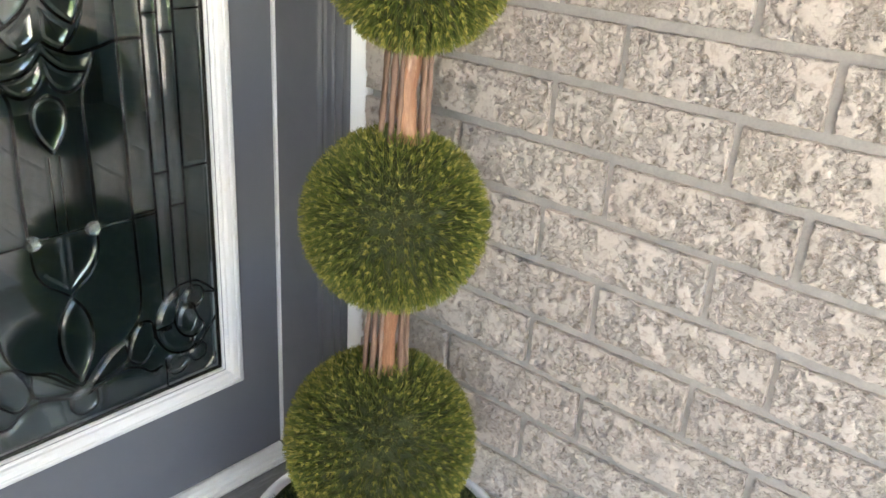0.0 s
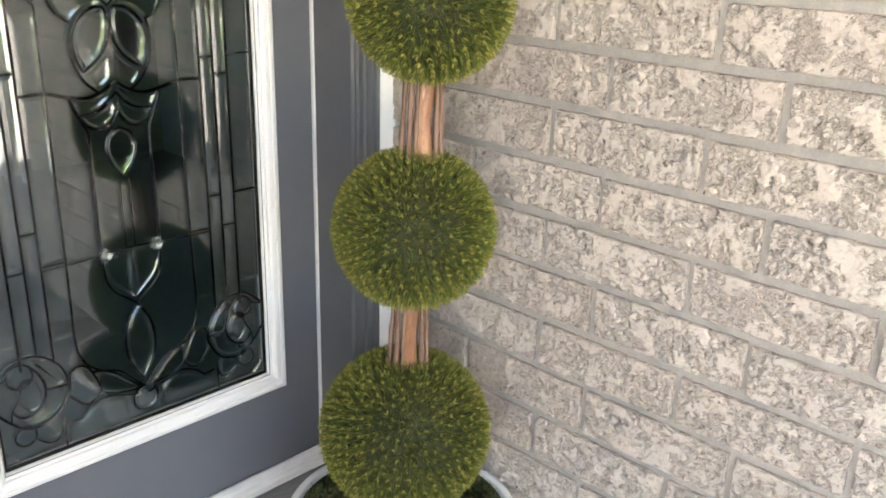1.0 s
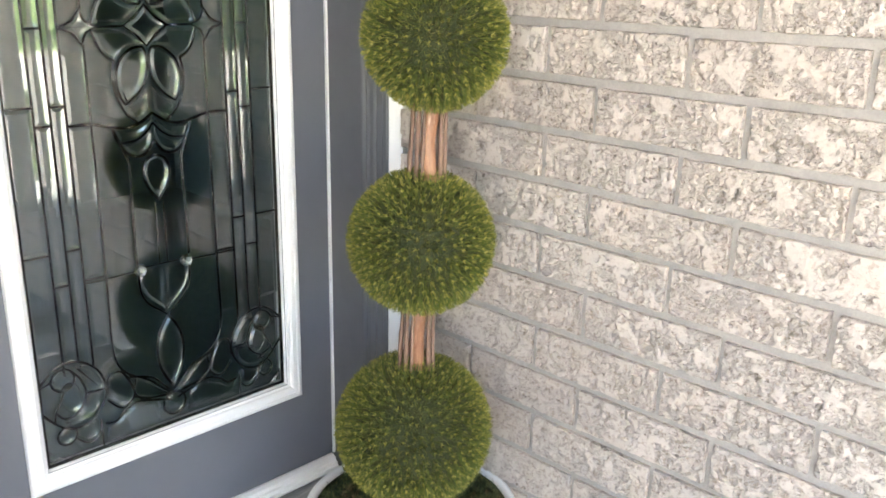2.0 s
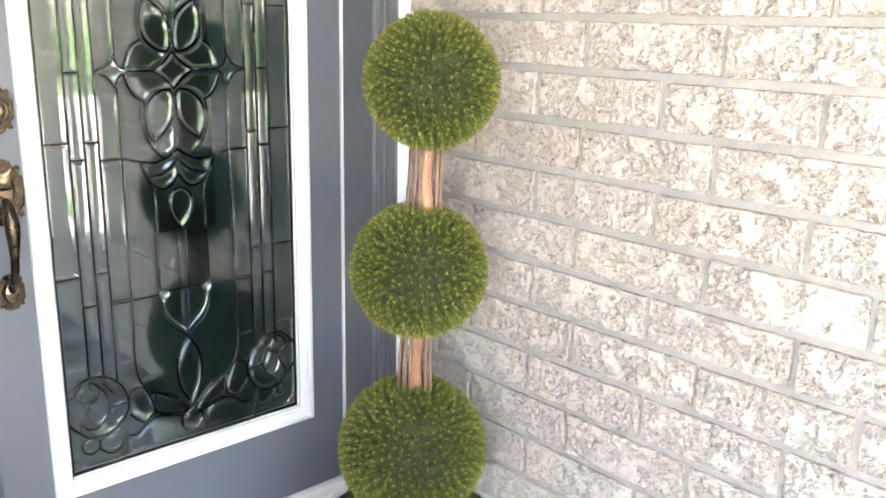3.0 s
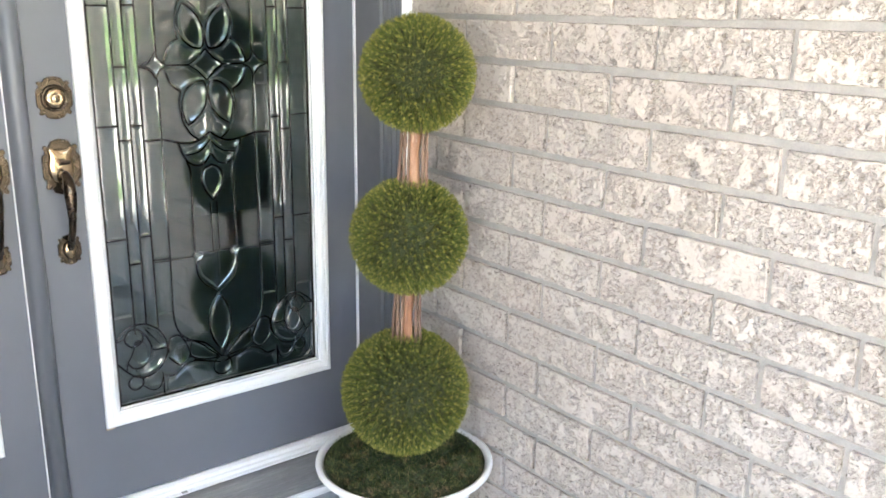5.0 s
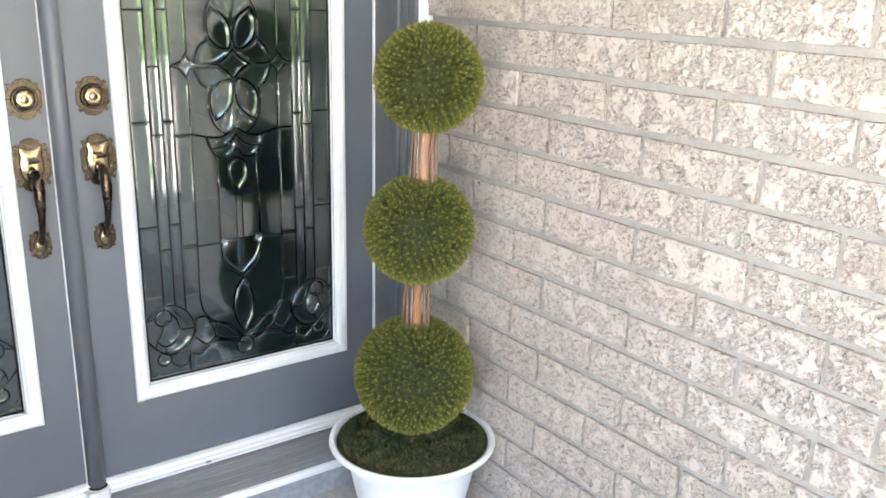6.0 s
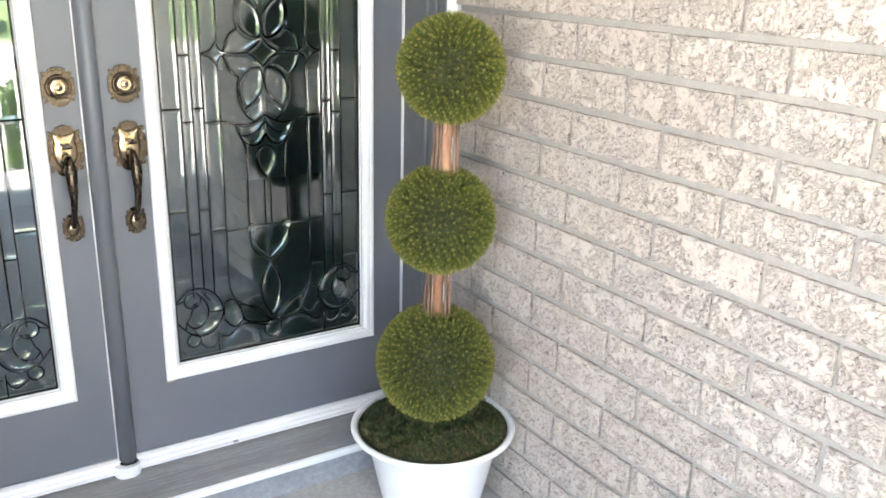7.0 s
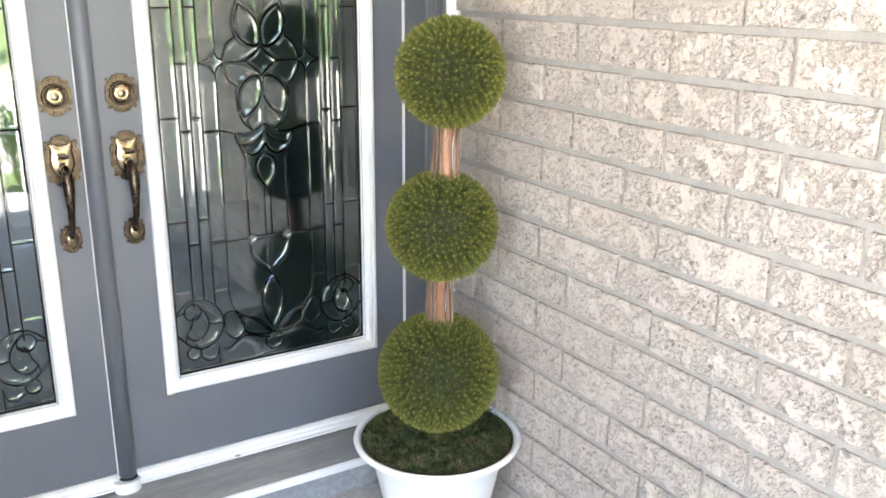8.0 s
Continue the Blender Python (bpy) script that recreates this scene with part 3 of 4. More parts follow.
    for f in (1, -1):
        came(mirror(ring(0, 0.433, 0.025, 0.026, 18), 1, f) + mirror([(0.025, 0.433)], 1, f), 0.0034)
        piece(mirror(ring(0, 0.433, 0.024, 0.025, 18), 1, f), 0.009, 0.008)
    return pane


def scalloped(w, h, n=10):
    """Outline of an ornamental rosette: straight sides with rounded lobes and notched corners."""
    quarter = [(0.5, 0.0), (0.5, 0.16), (0.475, 0.215), (0.42, 0.245), (0.415, 0.295), (0.455, 0.335), (0.43, 0.385), (0.365, 0.39), (0.31, 0.36), (0.275, 0.40), (0.24, 0.455), (0.12, 0.485)]
    pts = [(x * w, y * h) for x, y in quarter]
    pts += [(0.0, 0.5 * h)]
    right = pts
    left = [(-x, y) for x, y in right[-2::-1]]
    top = right + left
    return top + [(x, -y) for x, y in top[-2:0:-1]]


def plate(outline, y, z, x0, x1, domed=False):
    """A cast plate of that outline: a flat field inside a raised rim, or a smooth dome."""
    d = x1 - x0
    flat = ((1.0, x0), (1.0, x0 + d * 0.45), (0.975, x0 + d), (0.935, x0 + d), (0.915, x0 + d * 0.62), (0.87, x0 + d * 0.62), (0.855, x0 + d * 0.78), (0.80, x0 + d * 0.78), (0.785, x0 + d * 0.6), (0.2, x0 + d * 0.6))
    dome = ((1.0, x0), (1.0, x0 + d * 0.3), (0.93, x0 + d * 0.62), (0.8, x0 + d * 0.82), (0.6, x0 + d * 0.95), (0.3, x1))
    profile = dome if domed else flat
    bm = bmesh.new()
    n = len(outline)
    loops = []
    for scale, x in profile:
        loops.append([bm.verts.new((x, y + u * scale, z + v * scale)) for u, v in outline])
    for a, b in zip(loops, loops[1:]):
        for i in range(n):
            j = (i + 1) % n
            bm.faces.new((a[i], a[j], b[j], b[i]))
    bm.faces.new(loops[-1])
    bm.faces.new(loops[0][::-1])
    return bm


def make_lockset(parent, y):
    fx = FACE_X
    zb = 1.142
    bolt = part("deadbolt", plate(scalloped(0.074, 0.092), y, zb, fx - 0.001, fx + 0.007), DARK_BRASS, parent, "antique brass deadbolt with scalloped plate")
    part("collar", lathe([(0.0290, fx + 0.002), (0.0290, fx + 0.008), (0.0272, fx + 0.0115), (0.0240, fx + 0.0125), (0.0228, fx + 0.0100), (0.0004, fx + 0.0098)], y, zb, 36, "x"), DARK_BRASS, bolt, "", True)
    part("cylinder", lathe([(0.0222, fx + 0.009), (0.0221, fx + 0.0130), (0.0208, fx + 0.0162), (0.0180, fx + 0.0180), (0.0140, fx + 0.0189), (0.0090, fx + 0.0193), (0.0082, fx + 0.0188), (0.0075, fx + 0.0196), (0.0004, fx + 0.0199)], y, zb, 36, "x"), BRASS, bolt, "polished brass key cylinder", True)
    # thin black bar on the cylinder, standing in for the shaded keyway
    part("key_slot", box(fx + 0.0196, fx + 0.0206, y - 0.0009, y + 0.0009, zb - 0.007, zb + 0.003, 0.0), SHADE_BLACK, bolt)
    zp = 0.993
    handle = part("door_handle", plate(scalloped(0.080, 0.124), y + 0.001, zp, fx - 0.001, fx + 0.008), DARK_BRASS, parent, "antique brass grip handle with ornamental plates")
    # polished vase-shaped boss
    half = [(0.013, 0.036), (0.0225, 0.042), (0.0265, 0.037), (0.0240, 0.022), (0.0275, 0.002), (0.0270, -0.016), (0.0200, -0.033), (0.0095, -0.040)]
    boss = half + [(0.0, -0.0385)] + [(-u, v) for u, v in half[::-1]] + [(0.0, 0.033)]
    part("boss", plate(boss, y, zp + 0.004, fx + 0.003, fx + 0.0105, True), BRASS, handle, "polished brass boss", True)
    part("thumb_latch", prism([(fx + 0.010, zp + 0.004), (fx + 0.030, zp + 0.009), (fx + 0.037, zp + 0.014), (fx + 0.036, zp + 0.018), (fx + 0.010, zp + 0.014)], y - 0.0115, y + 0.0115), BLACK_BRASS, handle, "brass thumb latch with its dark reflection put into the colour")
    zl = 0.805
    grip = [(fx + 0.012, y, zp - 0.018), (fx + 0.030, y, zp - 0.014), (fx + 0.046, y, zp - 0.024), (fx + 0.054, y, zp - 0.045), (fx + 0.055, y, zp - 0.075), (fx + 0.052, y, zp - 0.105),
            (fx + 0.045, y, zp - 0.135), (fx + 0.034, y, zp - 0.155), (fx + 0.022, y, zl + 0.020), (fx + 0.012, y, zl + 0.006)]
    line = []
    for i in range(len(grip) - 1):
        for k in range(3):
            line.append(tuple(grip[i][c] + (grip[i + 1][c] - grip[i][c]) * k / 3 for c in range(3)))
    line.append(grip[-1])
    n = len(line)
    radii = [0.0075 + 0.0058 * math.exp(-((i / n - 0.33) / 0.18) ** 2) + 0.002 * math.exp(-((i / n - 0.02) / 0.08) ** 2) for i in range(n)]
    part("grip", tube(line, radii, 14), DARK_BRASS, handle, "curved brass grip", True)
    lower = part("lower_plate", plate(scalloped(0.050, 0.070), y, zl, fx - 0.001, fx + 0.006), DARK_BRASS, handle)
    part("lower_boss", plate([(0.016 * math.cos(a) * (1.0 - 0.25 * (math.sin(a) < 0) * abs(math.sin(a))), 0.022 * math.sin(a)) for a in [2 * math.pi * k / 20 for k in range(20)]], y, zl, fx + 0.002, fx + 0.015, True), BRASS, handle, "", True)
    for dy, dz in ((0, 0.029), (0, -0.029)):
        part("screw", lathe([(0.0028, fx + 0.004), (0.0026, fx + 0.0065), (0.0005, fx + 0.0072)], y + dy, zl + dz, 10, "x"), BRASS, handle, "", True)


def make_door(name, y0, y1, frame_y0, lock_y, label):
    door = thing(name, (FACE_X - 0.022, (y0 + y1) / 2, SILL_Z), label, "door", "double front doors", "structure")
    g0, g1 = frame_y0 + 0.0415, frame_y0 + 0.623 - 0.0415
    # leaf with an opening for the glass, slightly rounded arrises
    bm = bmesh.new()
    cut = (g0 - 0.004, g1 + 0.004, GLASS_Z0 - 0.004, GLASS_Z1 + 0.004)
    e = 0.0015
    rings = []
    for x, o, i in ((FACE_X - 0.044, 0, 0), (FACE_X - e, 0, 0), (FACE_X, e, 0)):
        rings.append([bm.verts.new((x, yy, zz)) for yy, zz in ((y0 + o, SILL_Z + o), (y1 - o, SILL_Z + o), (y1 - o, HEAD_Z - o), (y0 + o, HEAD_Z - o))])
    inner = [[bm.verts.new((x, yy, zz)) for yy, zz in ((cut[0], cut[2]), (cut[1], cut[2]), (cut[1], cut[3]), (cut[0], cut[3]))] for x in (FACE_X, FACE_X - 0.044)]
    seq = rings + inner
    for a, b in zip(seq, seq[1:] + seq[:1]):
        for i in range(4):
            j = (i + 1) % 4
            bm.faces.new((a[i], a[j], b[j], b[i]))
    part("door_leaf", bm, DOOR_PAINT, door)
    profile = [(0.0, FACE_X - 0.03), (0.0, FACE_X - 0.012), (0.0025, FACE_X - 0.004), (0.006, FACE_X + 0.002), (0.0095, FACE_X + 0.0035), (0.011, FACE_X + 0.008), (0.016, FACE_X + 0.0115),
               (0.024, FACE_X + 0.0125), (0.0265, FACE_X + 0.010), (0.029, FACE_X + 0.0125), (0.036, FACE_X + 0.0115), (0.040, FACE_X + 0.008), (0.0415, FACE_X + 0.001), (0.0415, FACE_X - 0.001), (0.006, FACE_X - 0.002), (0.003, FACE_X - 0.03)]
    part("glass_frame", picture_frame(profile, g0, g1, GLASS_Z0, GLASS_Z1), WHITE_PAINT, door, "white moulded frame round the glass")
    # black strip in place of the shadow line between glass and frame
    edge_shadow = [(-0.0035, FACE_X - 0.0115), (0.0006, FACE_X - 0.0085), (0.0006, FACE_X - 0.0165), (-0.0035, FACE_X - 0.0150)]
    part("edge_shadow", picture_frame(edge_shadow, g0, g1, GLASS_Z0, GLASS_Z1), SHADE_BLACK, door, "thin black strip painted as the shadow line round the glass")
    part("worn_corner", box(FACE_X + 0.0002, FACE_X + 0.006, g0 - 0.0425, g0 - 0.022, GLASS_Z0 - 0.0455, GLASS_Z0 - 0.0412, 0.001), WORN, door, "chipped tan corner of the frame")
    make_glass(door, (g0 + g1) / 2)
    make_lockset(door, lock_y)
    return door


door_near = make_door("door_1", MEET_Y + 0.002, 0.985, 0.270, 0.228, "grey painted front door with decorative leaded glass and brass handle")
door_far = make_door("door_2", -0.685, MEET_Y - 0.002, -0.578, 0.082, "second grey front door with white framed leaded glass")

# rounded cover bar over the meeting edge, with its white foot
astragal = thing("door_astragal", (FACE_X, MEET_Y, 0.13), "grey rounded bar covering the joint between the doors", "door trim", "", "structure")
bar_profile = [(FACE_X + 0.0005, 0.1285), (FACE_X + 0.006, 0.1285)] + [(FACE_X + 0.006 + 0.021 * math.sin(a), 0.151 - 0.0205 * math.cos(a)) for a in [math.pi * k / 14 for k in range(1, 14)]] + [(FACE_X + 0.006, 0.1725), (FACE_X + 0.0005, 0.1725)]
part("cover_bar", upright(bar_profile, 0.135, HEAD_Z), DOOR_PAINT, astragal, "", True)
part("edge_seal", box(FACE_X + 0.0005, FACE_X + 0.0075, 0.1255, 0.1282, 0.135, HEAD_Z, 0.001), SEAL, astragal, "thin white seal along the joint")
foot_profile = [(FACE_X + 0.001, 0.112), (FACE_X + 0.024, 0.112)] + [(FACE_X + 0.026 + 0.016 * math.sin(a), 0.145 - 0.031 * math.cos(a)) for a in [math.pi * k / 12 for k in range(13)]] + [(FACE_X + 0.024, 0.178), (FACE_X + 0.001, 0.178)]
part("foot", upright(foot_profile, 0.080, 0.143), WHITE_PAINT, astragal, "white plastic foot at the bar's base")
# solid black ring in place of the shaded gap above the foot
part("gap", upright([(x + 0.0035 if x > FACE_X + 0.001 else x, 0.1505 + (y - 0.1505) * 1.16) for x, y in bar_profile], 0.1432, 0.1475), SHADE_BLACK, astragal, "dark collar standing in for the shade where the bar enters its foot")
clip = solid("sill_clip", box(FACE_X + 0.024, FACE_X + 0.0325, 0.432, 0.447, 0.1283, 0.1315, 0.001), SILL, "small grey metal clip on the door bottom bar", "clip", "structure")

sliver = solid("wood_sliver", box(-1.103, -1.0935, 0.134, 0.178, 0.0985, 0.1015, 0.001), WORN, "small tan wood sliver on the sill nosing", "debris", "thing")

# ---- planter, moss and topiary ----
POT_X, POT_Y, RIM_Z = -0.832, 0.846, 0.276


def build_planter():
    pot = thing("planter", (POT_X, POT_Y, 0.0), "white plastic planter with flared rolled rim in the corner", "planter")
    body = [(0.112, 0.0), (0.118, 0.004), (0.132, 0.05), (0.146, 0.11), (0.157, 0.16), (0.164, 0.195), (0.170, 0.218), (0.178, 0.236), (0.189, 0.249), (0.187, 0.2505), (0.182, 0.240), (0.166, 0.21), (0.150, 0.16), (0.11, 0.012), (0.0005, 0.010)]
    part("pot_body", lathe(body, POT_X, POT_Y, 96), POT, pot, "", True)
    rim = [(0.1885, 0.2488), (0.200, 0.256), (0.2095, 0.259), (0.2155, 0.2635), (0.217, 0.269), (0.2155, 0.2745), (0.2105, 0.277), (0.2045, 0.2755), (0.201, 0.271), (0.199, 0.262), (0.193, 0.2535), (0.1875, 0.2506)]
    part("rim", lathe(rim, POT_X, POT_Y, 96, closed=True), POT, pot, "rolled white rim", True)
    return pot


def blade_mesh(name, roots, ways, lengths, widths, bend, rng, start=None):
    """Many thin bent blades as one mesh, each an island of five points, with an attribute that runs from root to tip."""
    n = len(roots)
    ways = ways / np.linalg.norm(ways, axis=1, keepdims=True)
    side = np.cross(ways, rng.normal(size=(n, 3)))
    side /= np.linalg.norm(side, axis=1, keepdims=True)
    curl = np.cross(side, ways) * bend[:, None]
    mid = roots + ways * (lengths * 0.55)[:, None] + curl * (lengths * 0.25)[:, None]
    tip = roots + ways * lengths[:, None] + curl * (lengths * 0.9)[:, None]
    w = widths[:, None]
    verts = np.stack([roots - side * w, roots + side * w, mid + side * w * 0.9, mid - side * w * 0.9, tip + side * w * 0.25, tip - side * w * 0.25], axis=1).reshape(-1, 3)
    base = np.arange(n) * 6
    quads = np.concatenate([np.stack([base, base + 1, base + 2, base + 3], 1), np.stack([base + 3, base + 2, base + 4, base + 5], 1)])
    mesh = bpy.data.meshes.new(name)
    mesh.from_pydata(verts.tolist(), [], quads.tolist())
    along = mesh.attributes.new("along", "FLOAT", "POINT")
    first = np.zeros(n) if start is None else start
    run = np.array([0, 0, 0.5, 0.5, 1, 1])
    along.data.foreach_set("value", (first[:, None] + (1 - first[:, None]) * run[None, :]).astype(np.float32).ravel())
    return mesh


def sphere_bm(c, r, squash=1.0):
    bm = bmesh.new()
    bmesh.ops.create_icosphere(bm, subdivisions=4, radius=r, matrix=Matrix.Translation(c) @ Matrix.Diagonal((1, 1, squash, 1)))
    for v in bm.verts:
        d = v.co - Vector(c)
        v.co = Vector(c) + d * (1 + 0.02 * noise.noise(v.co * 40))
    return bm


def build_topiary():
    tree = thing("topiary_tree", (POT_X, POT_Y, RIM_Z - 0.01), "artificial topiary with three clipped green balls on twig stem", "topiary")
    rng = np.random.default_rng(4)
    balls = [((-0.830, 0.847, 0.453), 0.156), ((-0.808, 0.840, 0.842), 0.137), ((-0.786, 0.845, 1.203), 0.128)]
    for c, r in balls:
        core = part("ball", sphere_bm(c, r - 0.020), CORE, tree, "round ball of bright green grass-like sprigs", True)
        tufts = int(800 * (r / 0.137) ** 2)
        i = np.arange(tufts) + 0.5
        phi, theta = np.arccos(1 - 2 * i / tufts), np.pi * (1 + 5 ** 0.5) * i
        nrm = np.stack([np.cos(theta) * np.sin(phi), np.sin(theta) * np.sin(phi), np.cos(phi)], 1)
        turn = np.array(Euler((0.6, 0.4, 1.1)).to_matrix())
        nrm = nrm @ turn.T + rng.normal(scale=0.014, size=nrm.shape)
        nrm /= np.linalg.norm(nrm, axis=1, keepdims=True)
        per = 32
        nn = np.repeat(nrm, per, axis=0)
        k = len(nn)
        spread = rng.normal(scale=1.0, size=(k, 3))
        spread -= nn * (spread * nn).sum(1, keepdims=True)
        size = np.repeat(rng.normal(1.0, 0.06, tufts), per)
        roots = np.array(c) + nn * (r - 0.030) + spread * 0.0016
        ways = nn + spread * 0.17
        lengths = np.clip(rng.normal(0.0262, 0.0034, k) * size, 0.012, 0.033)
        # loose single blades between the tufts
        loose = int(4000 * (r / 0.137) ** 2)
        ln = rng.normal(size=(loose, 3))
        ln /= np.linalg.norm(ln, axis=1, keepdims=True)
        roots = np.concatenate([roots, np.array(c) + ln * (r - 0.026)])
        ways = np.concatenate([ways, ln + rng.normal(scale=0.27, size=(loose, 3))])
        lengths = np.concatenate([lengths, rng.uniform(0.012, 0.021, loose)])
        k += loose
        # small splayed tips that close each tuft
        tips = 11
        tn = np.repeat(nrm, tips, axis=0)
        q = len(tn)
        out = rng.normal(size=(q, 3))
        out -= tn * (out * tn).sum(1, keepdims=True)
        out /= np.linalg.norm(out, axis=1, keepdims=True)
        tsize = np.repeat(rng.normal(1.0, 0.15, tufts), tips)
        troots = np.array(c) + tn * (r - 0.0078 + 0.004 * (tsize - 1.0))[:, None] + out * 0.0007
        tways = tn + out * rng.uniform(0.15, 0.80, q)[:, None]
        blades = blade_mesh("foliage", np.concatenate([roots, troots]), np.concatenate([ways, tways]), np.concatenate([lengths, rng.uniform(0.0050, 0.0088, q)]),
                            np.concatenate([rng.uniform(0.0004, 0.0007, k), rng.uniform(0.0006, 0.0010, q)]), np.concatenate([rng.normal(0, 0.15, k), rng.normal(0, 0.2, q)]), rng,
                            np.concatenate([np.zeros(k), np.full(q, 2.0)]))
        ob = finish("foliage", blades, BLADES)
        under(ob, core)
        tagged(ob, "dense fine green and yellowish plastic blades", kind="stuff")
    # stems between the balls: one smooth trunk with thin vines round it
    for (a, ra), (b, rb) in zip(balls, balls[1:]):
        a, b = Vector(a), Vector(b)
        low, high = a + Vector((0, 0, ra - 0.045)), b - Vector((0, 0, rb - 0.045))
        low.x, low.y = a.x + (b.x - a.x) * 0.55, a.y + (b.y - a.y) * 0.55
        high.x, high.y = a.x + (b.x - a.x) * 0.75, a.y + (b.y - a.y) * 0.75
        pts = [low.lerp(high, t) + Vector((0.002 * math.sin(9 * t + ra * 50), 0.002 * math.cos(7 * t), 0)) for t in [k / 10 for k in range(11)]]
        part("trunk", tube(pts, [0.0142 - 0.0012 * (k / 10) + 0.0008 * math.sin(k * 2.1) for k in range(11)], 18), BARK, tree, "smooth reddish brown trunk", True)
        for ang, off, r, lean in ((207, 0.0320, 0.0036, 0.006), (229, 0.0275, 0.0034, 0.009), (252, 0.0215, 0.0042, 0.003), (278, 0.0185, 0.0028, 0.001), (26, 0.0205, 0.0038, 0.001), (50, 0.0260, 0.0034, 0.003), (82, 0.0215, 0.0034, 0.002), (130, 0.0235, 0.0036, 0.006)):
            an = radians(ang + rng.uniform(-8, 8))
            d = Vector((math.cos(an), math.sin(an), 0))
            vine = []
            radii = []
            knot = rng.uniform(0.2, 0.8)
            for k in range(13):
                t = k / 12
                wob = Vector((noise.noise((t * 2.6, ang, ra * 30)), noise.noise((ang, t * 2.6, ra * 30)), 0)) * 0.0022
                vine.append(low.lerp(high, t) + d * (off + lean * (1 - t) ** 1.5) + wob)
                radii.append(r * (1.12 - 0.25 * t) * (1 + 0.45 * math.exp(-((t - knot) / 0.045) ** 2)))
            part("vine", tube(vine, radii, 9), TWIG, tree, "thin brown vine along the trunk", True)
    foot = Vector(balls[0][0])
    part("trunk", tube([(foot.x, foot.y, RIM_Z - 0.04), (foot.x, foot.y, RIM_Z + 0.08)], 0.019, 16), BARK, tree, "", True)
    return tree


def build_moss():
    rng = np.random.default_rng(9)
    bm = bmesh.new()
    rings, seg, R = 26, 90, 0.197
    grid = []
    for i in range(rings + 1):
        q = i / rings
        row = []
        for k in range(seg):
            a = 2 * math.pi * k / seg
            x, y = POT_X + R * q * math.cos(a), POT_Y + R * q * math.sin(a)
            z = RIM_Z - 0.012 + 0.026 * (1 - q ** 2.2) + 0.022 * noise.noise((x * 20, y * 20, 1)) + 0.014 * noise.noise((x * 60, y * 60, 4)) + 0.004 * noise.noise((x * 150, y * 150, 7))
            z += (RIM_Z - 0.008 - z) * max(0.0, (q - 0.88) / 0.12)
            row.append(bm.verts.new((x, y, z)))
        grid.append(row)
    for r0, r1 in zip(grid[1:], grid[2:]):
        for k in range(seg):
            j = (k + 1) % seg
            bm.faces.new((r0[k], r0[j], r1[j], r1[k]))
    bm.faces.new(grid[1])
    for v in grid[0]:
        bm.verts.remove(v)
    rim = grid[-1]
    low = [bm.verts.new((v.co.x * 0.86 + POT_X * 0.14, v.co.y * 0.86 + POT_Y * 0.14, RIM_Z - 0.035)) for v in rim]
    for k in range(seg):
        j = (k + 1) % seg
        bm.faces.new((rim[k], rim[j], low[j], low[k]))
    bm.faces.new(low[::-1])
    moss = solid("moss", bm, MOSS, "dried green and brown moss filling the planter", "moss", "stuff", True)
    n = 26000
    q, a = np.sqrt(rng.uniform(0, 0.90, n)), rng.uniform(0, 2 * np.pi, n)
    x, y = POT_X + R * q * np.cos(a), POT_Y + R * q * np.sin(a)
    z = np.array([RIM_Z - 0.014 + 0.026 * (1 - qq ** 2.2) + 0.022 * noise.noise((xx * 20, yy * 20, 1)) + 0.014 * noise.noise((xx * 60, yy * 60, 4)) for qq, xx, yy in zip(q, x, y)])
    ways = rng.normal(size=(n, 3)) * 0.8 + np.array([0, 0, 0.75])
    fuzz = blade_mesh("moss_fibres", np.stack([x, y, z], 1), ways, rng.uniform(0.005, 0.014, n), rng.uniform(0.0006, 0.0015, n), rng.normal(0, 0.6, n), rng)
    ob = finish("moss_fibres", fuzz, MOSS_FIBRE)
    under(ob, moss)
    tagged(ob, "tangled fine moss fibres", kind="stuff")


def make_moss_fibre():
    m = Mat("moss_fibre", 0.9)
    r = m.island_random()
    fresh = m.ramp(r, [(0.0, (0.014, 0.024, 0.008)), (0.4, (0.034, 0.056, 0.016)), (0.75, (0.072, 0.096, 0.026)), (1.0, (0.17, 0.16, 0.06))])
    dry = m.ramp(r, [(0.0, (0.035, 0.028, 0.014)), (0.5, (0.10, 0.075, 0.035)), (1.0, (0.24, 0.17, 0.085))])
    patch = m.ramp(m.noise(24, 4, 0.6), [(0.53, 0.0), (0.66, 1.0)])
    m.color(m.mix(patch, fresh, dry))
    return m.m


MOSS_FIBRE = make_moss_fibre()
build_planter()
build_moss()
build_topiary()


